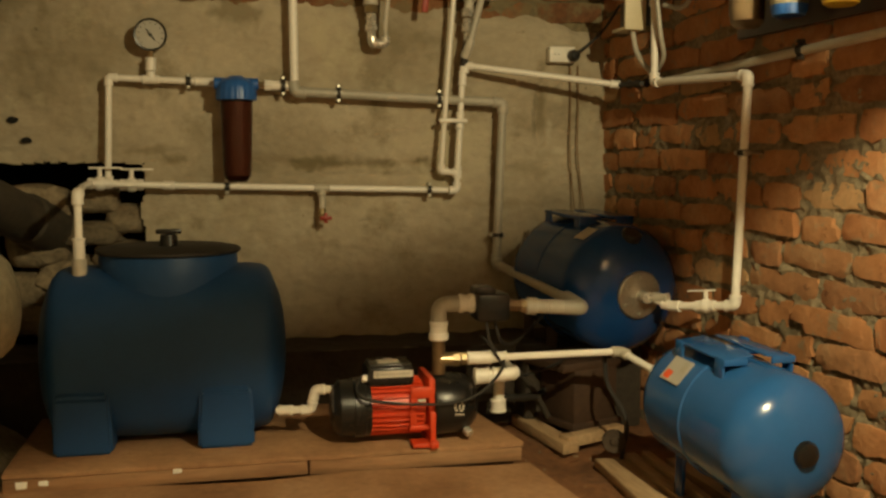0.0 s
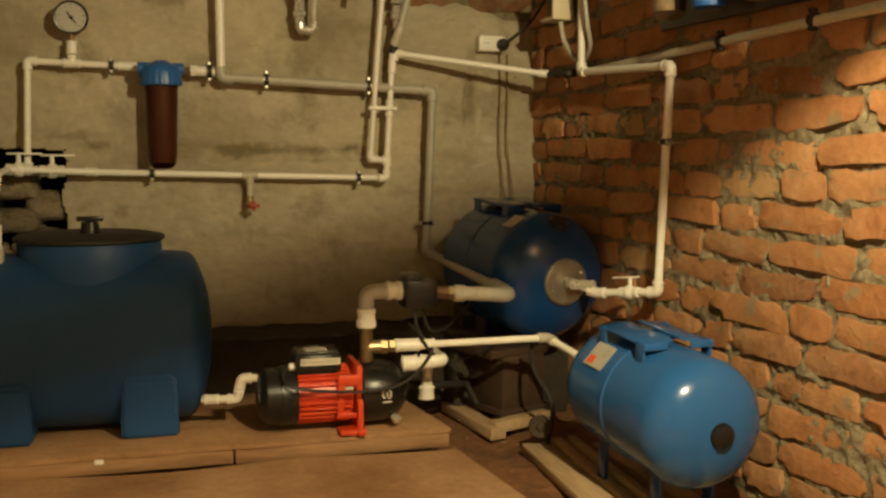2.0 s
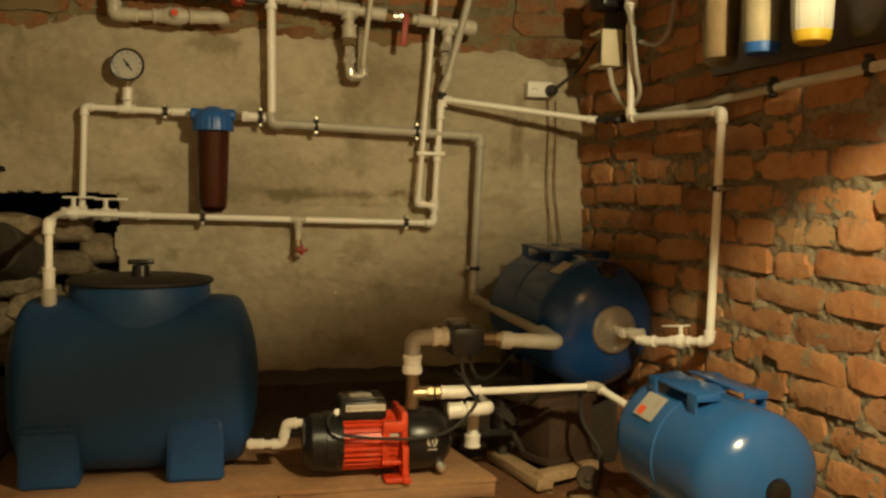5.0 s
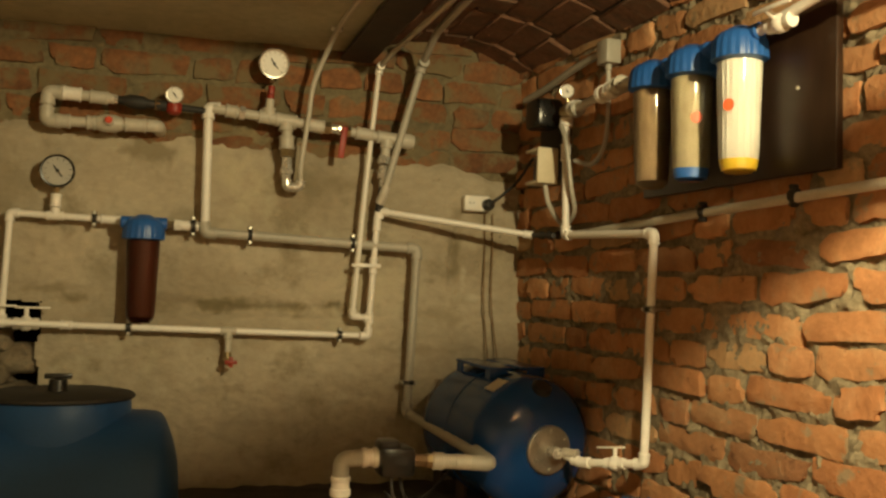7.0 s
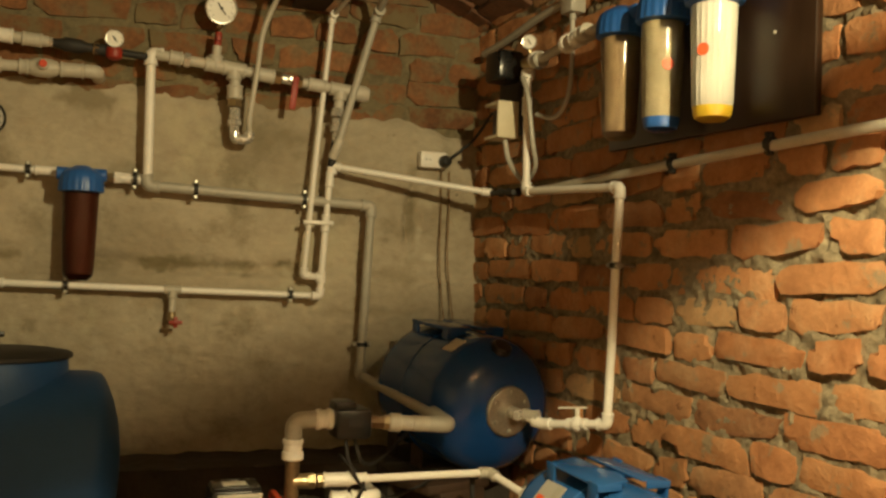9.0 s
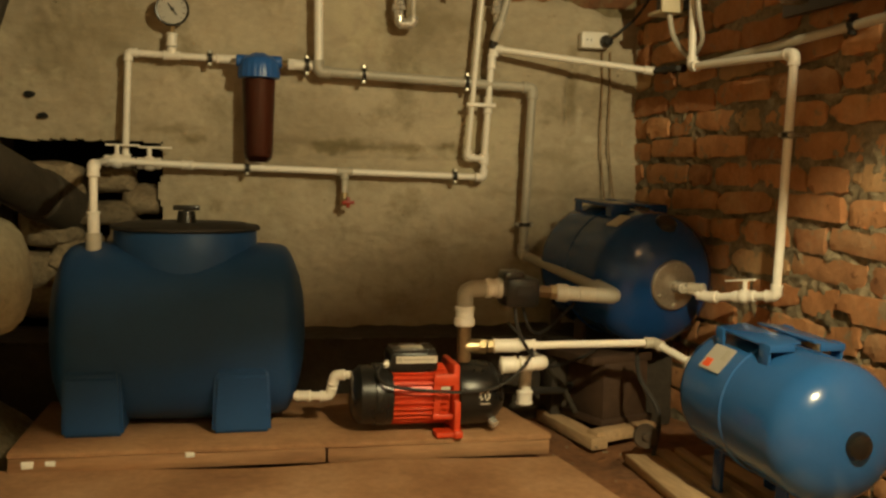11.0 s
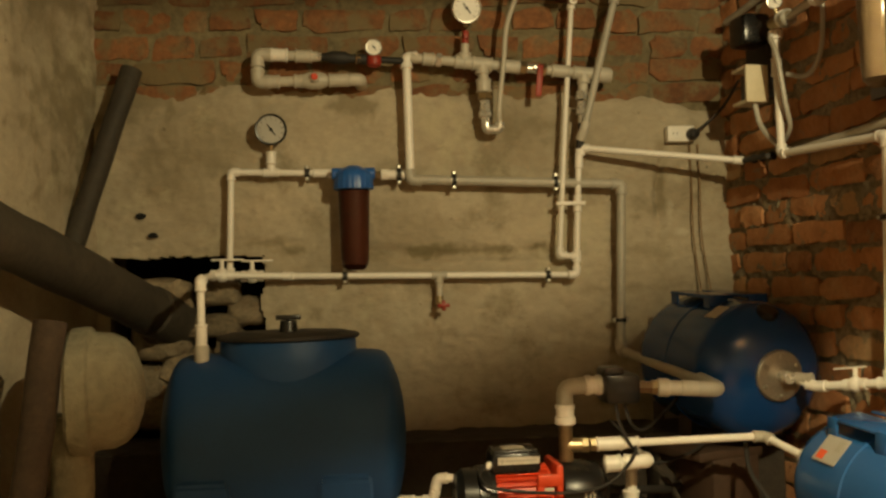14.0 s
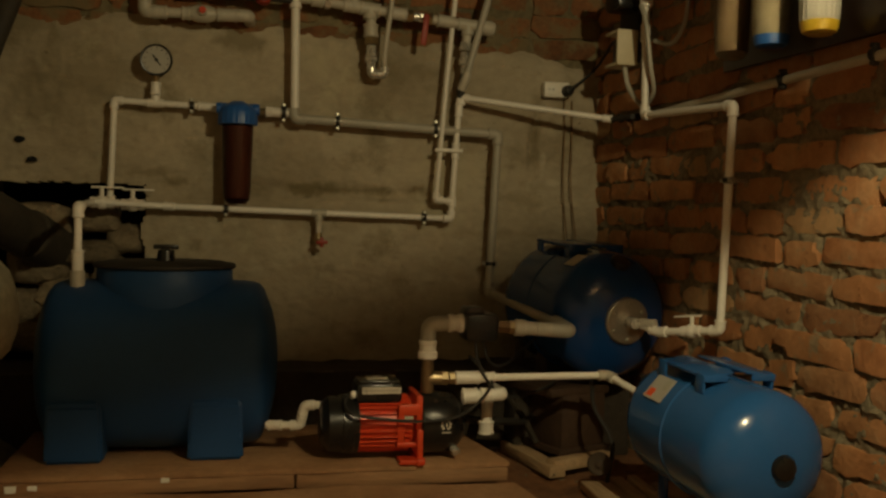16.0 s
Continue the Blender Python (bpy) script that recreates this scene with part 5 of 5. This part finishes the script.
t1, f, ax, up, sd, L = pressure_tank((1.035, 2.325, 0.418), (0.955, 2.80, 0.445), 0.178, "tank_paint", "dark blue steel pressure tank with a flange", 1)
bm = lathe(bmesh.new(), f - ax * 0.012, ax, [(0, 0.0), (0, 0.024), (0.004, 0.030), (0.006, 0.060), (0.010, 0.064), (0.022, 0.064), (0.03, 0.05)], 40)
fl = part("flange", bm, "steel", t1, "galvanised round flange")
for k in range(6):
    a = 2 * math.pi * (k + 0.5) / 6
    c = f - ax * 0.008 + (up * math.sin(a) + sd * math.cos(a)) * 0.050
    part("bolt", lathe(bmesh.new(), c, -ax, [(0, 0.006), (0.005, 0.006), (0.006, 0.004), (0.006, 0)], 6), "steel", fl)
part("neck", cyl(f - ax * 0.045, f - ax * 0.008, 0.016, 0.002, 18), "chrome", fl)
part("cap", lathe(bmesh.new(), f + ax * 0.054 + up * 0.146, (up * 0.86 - ax * 0.5).normalized(), [(0, 0.027), (0.014, 0.027), (0.018, 0.022), (0.018, 0)], 22), "black", t1, "black round cap")
q = (up * 0.85 - sd * 0.53).normalized()
lab = f + ax * 0.128 + q * 0.1785
part("label", rbox(lab, (0.05, 0.05, 0.0012), 0, turn=Matrix((ax, q.cross(ax), q)).transposed()), "paper", t1, "faded paper label")
for k, h in ((0, 0.275), (1, 0.42)):
    for s in (-1, 1):
        a = f + ax * h - up * 0.13 + sd * s * 0.10
        b = V((a.x, a.y, 0.235)) + sd * s * 0.01
        # leg colour carries the shade beneath the tank
        part("leg", rbox((a + b) / 2, (0.05, 0.012, (a - b).length), 0.003, turn=Matrix((ax, sd, up)).transposed()), "dark_brown", t1, "steel leg darkened for the shade under the tank")
TB = Matrix((ax, sd, up)).transposed()
for s in (-1, 1):
    bm = rbox(f + ax * 0.28 + up * 0.186 + sd * s * 0.050, (0.21, 0.07, 0.010), 0.003, turn=TB)
    for h in (0.195, 0.365):
        rbox(f + ax * h + up * 0.164 + sd * s * 0.080, (0.035, 0.006, 0.045), 0.002, turn=TB, bm=bm)
    rbox(f + ax * 0.178 + up * 0.176 + sd * s * 0.060, (0.008, 0.055, 0.03), 0.002, turn=TB, bm=bm)
    part("top_bracket", bm, "tank_paint", t1, "folded steel mounting bracket")
part("bracket_bridge", rbox(f + ax * 0.28 + up * 0.186, (0.07, 0.10, 0.008), 0.003, turn=TB), "tank_paint", t1)

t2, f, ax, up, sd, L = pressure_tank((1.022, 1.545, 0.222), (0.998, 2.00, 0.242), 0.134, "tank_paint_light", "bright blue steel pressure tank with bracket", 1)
part("valve_cap", lathe(bmesh.new(), f + ax * 0.012, -ax, [(0, 0.026), (0.014, 0.026), (0.022, 0.022), (0.026, 0.012), (0.026, 0)], 26), "black", t2, "round black valve cap")
TB = Matrix((ax, sd, up)).transposed()
for s in (-1, 1):
    bm = rbox(f + ax * 0.255 + up * 0.146 + sd * s * 0.047, (0.19, 0.068, 0.005), 0.002, turn=TB @ Matrix.Rotation(radians(-7 * s), 3, "X"))
    for h in (0.178, 0.335):
        rbox(f + ax * h + up * 0.124 + sd * s * 0.079, (0.032, 0.006, 0.046), 0.002, turn=TB, bm=bm)
    rbox(f + ax * 0.160 + up * 0.139 + sd * s * 0.055, (0.005, 0.055, 0.014), 0.002, turn=TB, bm=bm)
    part("pump_bracket", bm, "tank_paint_light", t2, "folded steel mounting bracket")
part("bracket_bridge", rbox(f + ax * 0.25 + up * 0.142, (0.07, 0.09, 0.008), 0.003, turn=TB), "tank_paint_light", t2)
for s in (-1, 1):
    for h in (0.12, 0.34):
        a = f + ax * h - up * 0.10 + sd * s * 0.055
        b = V((a.x, a.y, 0.03)) + sd * s * 0.015
        part("leg", rbox((a + b) / 2, (0.034, 0.010, (a - b).length), 0.003, turn=TB), "tank_paint", t2, "dark blue steel leg")
q = (up * 0.66 - sd * 0.75).normalized()
lab = f + ax * 0.305 + q * 0.1345
part("label", rbox(lab, (0.075, 0.06, 0.0012), 0, turn=Matrix((ax, q.cross(ax), q)).transposed()), "dim_grey", t2, "silver type label with red print")
part("label_print", rbox(lab + q * 0.0012 + ax * 0.018 + q.cross(ax) * 0.015, (0.024, 0.02, 0.0006), 0, turn=Matrix((ax, q.cross(ax), q)).transposed()), "sticker_red", t2)
part("label_print", rbox(lab + q * 0.0012 - ax * 0.020 - q.cross(ax) * 0.012, (0.018, 0.026, 0.0006), 0, turn=Matrix((ax, q.cross(ax), q)).transposed()), "grey_pipe", t2)

# ---- floor: platform, sheet, loose boards ----
plat = thing("platform", (0.07, 2.42, 0.0), "low platform of stained boards under tank and pump", "platform")
rng = random.Random(9)
bm = bmesh.new()
n = 40
top = []
for i in range(n + 1):
    x = -0.515 + 1.19 * i / n
    yf = 2.185 + 0.006 * noise.noise(V((x * 7, 0, 0))) + 0.02 * max(0, x - 0.45)
    row = []
    for y, z in ((yf, 0.072), (yf, 0.080), (yf + 0.004, 0.083), (2.35, 0.084), (2.66 - 0.2 * max(0, x - 0.5), 0.085)):
        row.append(bm.verts.new((x - (y - 2.185) * 0.15 * (i / n), y, z + 0.003 * noise.noise(V((x * 5, y * 5, 0))))))
    top.append(row)
for a, b in zip(top, top[1:]):
    for k in range(4):
        bm.faces.new((a[k], b[k], b[k + 1], a[k + 1]))
part("top_sheet", bm, "ply", plat, "stained hardboard top")
for x0, x1 in ((-0.515, 0.15), (0.153, 0.672)):
    bm = rbox(((x0 + x1) / 2, 2.205, 0.054), (x1 - x0, 0.038, 0.034), 0.004)
    rough_up(bm, 0.002, 18, x0)
    part("front_board", bm, "wood", plat)
for y in (2.42, 2.6):
    part("bearer", rbox((0.06, y, 0.045), (1.13, 0.06, 0.065), 0.004), "wood", plat)
for x, z, s in ((-0.145, 0.066, 0.012), (-0.475, 0.058, 0.016), (-0.43, 0.060, 0.012)):
    bm = rbox((x, 2.184, z), (s * 1.6, 0.004, s), 0.003)
    part("chip", rough_up(bm, 0.003, 60, x), "dial", plat, "flake of white plaster")

bm = bmesh.new()
nx, ny = 50, 40
g = []
for i in range(nx + 1):
    row = []
    for j in range(ny + 1):
        u, w = i / nx, j / ny
        y = 0.75 + 1.425 * w + 0.03 * noise.noise(V((u * 3, 0, 0))) - 0.04 * (u - 0.5)
        x = -0.66 + (1.34 + 0.22 * (1 - w)) * u
        row.append(bm.verts.new((x, y, 0.022 + 0.020 * w * w + 0.006 * noise.noise(V((x * 2.2, y * 2.2, 0))))))
    g.append(row)
for i in range(nx):
    for j in range(ny):
        bm.faces.new((g[i][j], g[i + 1][j], g[i + 1][j + 1], g[i][j + 1]))
ext = bmesh.ops.extrude_face_region(bm, geom=bm.faces[:])
for v in [q for q in ext["geom"] if isinstance(q, bmesh.types.BMVert)]:
    v.co.z -= 0.012
tagged(part("floor_sheet", bm, "ply"), "warped sheet of stained hardboard lying on the earth floor", "hardboard sheet")


def plank(a, b, w, h, label="short rough wooden plank on the floor"):
    a, b = V(a), V(b)
    d = (b - a).normalized()
    s = d.cross(V((0, 0, 1))).normalized()
    bm = rbox((a + b) / 2, (w, (b - a).length, h), 0.003, turn=Matrix((s, d, s.cross(d))).transposed())
    rough_up(bm, 0.0025, 14, a.x)
    t = tagged(part("plank", bm, "plank"), label, "plank", "planks on the floor")
    return t


plank((0.905, 2.20, 0.014), (0.868, 1.45, 0.014), 0.075, 0.022, "wide flat plank beside the small tank")
plank((0.962, 2.20, 0.018), (0.928, 1.45, 0.018), 0.032, 0.030)
plank((0.996, 2.18, 0.022), (0.968, 1.42, 0.022), 0.022, 0.040)
plank((1.06, 2.15, 0.016), (1.08, 1.40, 0.016), 0.05, 0.028, "plank under the small tank")
plank((0.800, 2.62, 0.02), (0.845, 2.31, 0.02), 0.05, 0.03, "short plank under the brown box")
plank((0.835, 2.34, 0.03), (1.03, 2.42, 0.03), 0.04, 0.03, "short plank in front of the brown box")

bx = thing("brown_box", (0.98, 2.5, 0.0), "dark brown sheet-metal box on short planks", "box")
TB = zturn(20)
part("body", rbox((0.935, 2.50, 0.128), (0.155, 0.15, 0.15), 0.006, turn=TB), "box_brown", bx)
part("lid", rbox((0.915, 2.52, 0.212), (0.21, 0.20, 0.024), 0.005, turn=TB), "box_brown", bx)
part("base", rbox((0.935, 2.50, 0.048), (0.18, 0.17, 0.018), 0.004, turn=TB), "box_brown", bx)

wh = thing("valve_wheel", (0.93, 2.16, 0.1), "black cast handwheel beside the small tank", "handwheel")
for x, z, r in ((0.905, 0.075, 0.030),):
    n = V((-0.45, -1, 0.15)).normalized()
    part("wheel", lathe(bmesh.new(), (x, 2.17, z), n, [(-0.008, 0), (-0.008, r * 0.9), (-0.004, r), (0.004, r), (0.008, r * 0.9), (0.004, r * 0.6), (0.006, r * 0.3), (0.014, r * 0.25), (0.014, 0)], 22), "dark_brown", wh)
    part("stem", cyl((x, 2.17, z), V((x, 2.17, z)) - n * 0.08, 0.01, 0.001, 10), "dark_brown", wh)
c = thing("cable", (0.96, 2.3, 0.28), "black cables drooping behind the small tank", "cable", "cables")
part("cord", cord([(0.93, 2.30, 0.27), (0.92, 2.25, 0.20), (0.95, 2.2, 0.12), (0.93, 2.18, 0.02)], 0.006), "rubber", c)

# crumbs of mortar and plaster on the floor
rng = random.Random(17)
bm = bmesh.new()
for k in range(60):
    x, y = rng.uniform(0.70, 1.12), rng.uniform(1.5, 2.5)
    if k % 3 == 0:
        x, y = rng.uniform(-0.6, 0.7), rng.uniform(1.95, 2.17)
    q = rng.uniform(0.002, 0.005)
    rbox((x, y, 0.012 + q * 0.5), (q * 1.5, q, q), q * 0.3, turn=zturn(rng.uniform(0, 180)), bm=bm, segs=1)
tagged(part("crumbs", bm, "mortar", smooth=False), "pale crumbs of mortar and plaster scattered on the floor", "debris", kind="stuff")

# ---- far-left corner: old pipes, lagged vessel, rubble ----


def big_pipe(a, b, r, label, name="old_pipe", material="rust"):
    t = thing(name, a, label, "pipe", "old pipes")
    a, b = V(a), V(b)
    p = [a.lerp(b, k / 24) for k in range(25)]
    bm = sweep(p, r, 24)
    rough_up(bm, 0.006, 6, r)
    part("barrel" if name == "old_pipe" else "shaft", bm, material, t)
    return t


t = big_pipe((-0.985, 1.42, 1.017), (-0.497, 2.96, 0.555), 0.064, "thick dark rusty pipe slanting down into the wall")
d = (V((-0.535, 2.84, 0.591)) - V((-0.985, 1.42, 1.017))).normalized()
part("collar", cyl(V((-0.5477, 2.80, 0.603)) - d * 0.05, V((-0.5477, 2.80, 0.603)), 0.07, 0.006, 24), "rust", t)
big_pipe((-0.618, 2.84, 1.30), (-0.785, 2.72, 0.70), 0.030, "dark slanting iron pipe against the corner")
t = big_pipe((-0.685, 2.02, 0.02), (-0.632, 2.10, 0.61), 0.034, "dark upright wooden post beside the lagged vessel", "post", "dark_brown")


def lagged():
    t = thing("lagged_vessel", (-0.60, 2.15, 0.2), "round vessel wrapped in pale grey lagging cloth", "vessel")
    o = V((-0.585, 2.20, 0.455))
    ax = V((1, 0.12, 0)).normalized()
    prof = [(-0.035, 0.0), (-0.035, 0.128), (-0.028, 0.136), (0.0, 0.139), (0.010, 0.138), (0.016, 0.128), (0.024, 0.126), (0.055, 0.123), (0.080, 0.112), (0.100, 0.090), (0.112, 0.055), (0.117, 0.025), (0.118, 0)]
    bm = lathe(bmesh.new(), o, ax, prof, 44)
    rough_up(bm, 0.005, 7)
    part("lagging", bm, "cloth", t, "pale cloth lagging")
    bm = lathe(bmesh.new(), (-0.615, 2.19, 0.05), (0, 0, 1), [(0, 0.044), (0.03, 0.043), (0.12, 0.040), (0.20, 0.042), (0.28, 0.040), (0.36, 0.05)], 24)
    rough_up(bm, 0.009, 9)
    part("stand", bm, "cloth", t, "wrapped upright stand")


lagged()
ck = thing("lagged_pipe", (-0.95, 2.0, 0.4), "large pale grey lagged pipe against the side wall", "pipe")
bm = lathe(bmesh.new(), (-0.90, 2.10, 0.0), (0.0, 0, 1), [(0, 0.15), (0.05, 0.16), (0.5, 0.16), (0.62, 0.13), (0.66, 0.06), (0.67, 0)], 36)
rough_up(bm, 0.012, 6)
part("lagging", bm, "cloth", ck)

# earth bank at the left and rubble in the hole
bm = sheet((-1.3, 1.3, 0.0), (0.82, 0, 0), (0, 1.62, 0), 50, 80, lambda p: 0.15 * max(0.0, min(1.0, (-0.52 - p.x) / 0.22)) + lumps(p, 0.018, 6) + lumps(p, 0.006, 22) + 0.002)
tagged(part("earth_bank", bm, "soil"), "heap of pale dusty soil along the side wall", "soil", kind="stuff")
rng = random.Random(11)


def boulder(p, size, seed, material="stone"):
    bm = bmesh.new()
    bmesh.ops.create_icosphere(bm, subdivisions=3, radius=1.0)
    for v in bm.verts:
        q = (abs(v.co.x) ** 4 + abs(v.co.y) ** 4 + abs(v.co.z) ** 4) ** 0.25
        k = 0.88 / q + 0.22 * noise.noise(v.co * 1.3 + V((seed, 0, 0))) + 0.16 * noise.noise(v.co * 4.5 + V((0, seed, 0)))
        v.co = V((v.co.x * size[0], v.co.y * size[1], v.co.z * size[2])) * k
    bmesh.ops.translate(bm, vec=p, verts=bm.verts)
    return tagged(part("rubble_stone", bm, material), "rough brown-grey stone in the broken wall opening", "stone", "rubble in the opening")


for k, (p, s) in enumerate((((-0.55, 2.93, 0.645), (0.095, 0.09, 0.065)), ((-0.40, 2.97, 0.655), (0.075, 0.09, 0.042)), ((-0.32, 2.97, 0.60), (0.06, 0.08, 0.05)), ((-0.42, 2.95, 0.56), (0.10, 0.09, 0.042)),
                            ((-0.56, 2.94, 0.52), (0.10, 0.09, 0.06)), ((-0.33, 2.97, 0.49), (0.09, 0.09, 0.05)), ((-0.47, 2.95, 0.44), (0.10, 0.09, 0.055)), ((-0.62, 2.96, 0.40), (0.10, 0.09, 0.06)), ((-0.35, 2.97, 0.38), (0.10, 0.08, 0.06)), ((-0.48, 2.97, 0.31), (0.2, 0.09, 0.07)))):
    boulder(p, s, k * 3.1)

# pits in the plaster: flat near-black spots, their inner shade put in as colour
for x, z in ((-0.607, 0.885), (-0.574, 0.828)):
    bm = lathe(bmesh.new(), (x, 2.888, z), (0, 1, 0), [(0, 0), (0, 0.012), (0.002, 0.012), (0.002, 0)], 12)
    bmesh.ops.scale(bm, vec=(1.3, 1, 0.7), verts=bm.verts, space=Matrix.Translation((-x, -2.88, -z)))
    rough_up(bm, 0.005, 50, x)
    part("pit", bm, "hole_shade", wall_back, "flat black spot for the shade in a plaster pit")

# ---- bricks ----


def brick_meshes(length, height, material, count, seed):
    rng = random.Random(seed)
    out = []
    for k in range(count):
        bm = bmesh.new()
        nx, nz, d = 6, 3, 0.045
        rows = []
        off = V((rng.uniform(0, 90), rng.uniform(0, 90), 0))
        chips = {(a, b): rng.uniform(0.006, 0.018) if rng.random() < 0.45 else 0.0 for a in (-1, 1) for b in (-1, 1)}
        lean = [rng.uniform(-0.006, 0.006) for _ in range(4)]
        for i in range(nx + 1):
            row = []
            for j in range(nz + 1):
                u, w = i / nx * 2 - 1, j / nz * 2 - 1
                x, z = u * length / 2, w * height / 2
                e = max(abs(u), abs(w)) > 0.99
                c = abs(u) > 0.99 and abs(w) > 0.99
                p = V((x, 0, z))
                if e:
                    p.x *= 1 - 0.004 / length
                    p.z *= 1 - 0.004 / height
                    p.y += 0.0024
                p.x += lean[0] * w * (u > 0) + lean[1] * w * (u < 0)
                p.z += lean[2] * u * (w > 0) + lean[3] * u * (w < 0)
                if c:
                    chip = chips[(1 if u > 0 else -1, 1 if w > 0 else -1)]
                    p.x -= math.copysign(chip, u)
                    p.z -= math.copysign(chip * 0.6, w)
                    p.y += 0.003 + chip * 0.3
                    p.x *= 0.985
                    p.z *= 0.95
                q = noise.noise_vector(p * 22 + off)
                q += noise.noise_vector(p * 60 + off) * 0.6
                p += V((q.x * 0.0085, q.y * 0.0050, q.z * 0.0075))
                row.append(bm.verts.new(p))
            rows.append(row)
        for i in range(nx):
            for j in range(nz):
                bm.faces.new((rows[i][j], rows[i + 1][j], rows[i + 1][j + 1], rows[i][j + 1]))
        rim = [e for e in bm.edges if e.is_boundary]
        ext = bmesh.ops.extrude_edge_only(bm, edges=rim)
        for v in [g for g in ext["geom"] if isinstance(g, bmesh.types.BMVert)]:
            v.co.y = d
        bmesh.ops.recalc_face_normals(bm, faces=bm.faces[:])
        me = bpy.data.meshes.new("brick")
        bm.to_mesh(me)
        bm.free()
        me.materials.append(M[material])
        me.shade_smooth()
        me.set_sharp_from_angle(angle=radians(28))
        out.append(me)
    return out


def lay(parent, meshes, half, place, s0, s1, z0, z1, pitch, seed):
    rng = random.Random(seed)
    z, row = z0, 0
    while z < z1:
        s = s0 - (0.13 if row % 2 else 0.0) - rng.uniform(0, 0.03)
        while s < s1:
            header = rng.random() < 0.38
            ln = 0.125 if header else 0.25
            kx = rng.uniform(0.90, 1.08) if header else rng.choice((rng.uniform(0.94, 1.03), rng.uniform(0.70, 1.0)))
            ln *= kx
            if s + ln > s0:
                ob = new("brick", rng.choice(half if header else meshes))
                ob.matrix_world = place(s + ln / 2, z + course_wave(s, row + 0.5, seed) + pitch / 2 + rng.uniform(-0.004, 0.004), rng.uniform(-0.006, 0.006), rng.gauss(0, 1.4), rng.gauss(0, 1.3), (kx, rng.uniform(0.97, 1.09)))
                ob.parent = parent
            s += ln + rng.uniform(0.003, 0.013)
        z += pitch
        row += 1


full = brick_meshes(0.244, 0.0595, "brick", 14, 1)
head = brick_meshes(0.117, 0.0595, "brick", 9, 2)
old_full = brick_meshes(0.25, 0.066, "old_brick", 6, 3)
old_head = brick_meshes(0.122, 0.066, "old_brick", 5, 5)
yaw_side = math.degrees(math.atan2(SIDE.y, SIDE.x))


def on_side(s, z, off, tip, turn, k):
    return Matrix.Translation(side(s, z, 0.0095 + off)) @ pose(0, 0, 0, 0, 0, yaw_side) @ pose(0, 0, 0, 0, tip, turn) @ Matrix.Diagonal((k[0], 1, k[1], 1))


def on_back(x, z, off, tip, turn, k):
    return Matrix.Translation((x, BACK + 0.008 - off, z)) @ pose(0, 0, 0, 0, tip, turn) @ Matrix.Diagonal((k[0], 1, k[1], 1))


lay(wall_right, full, head, on_side, 0.0, 1.95, COURSE_0, 1.53, PITCH, 21)
lay(wall_back, old_full, old_head, on_back, -0.76, 1.18, 1.20, 1.62, 0.0752, 22)
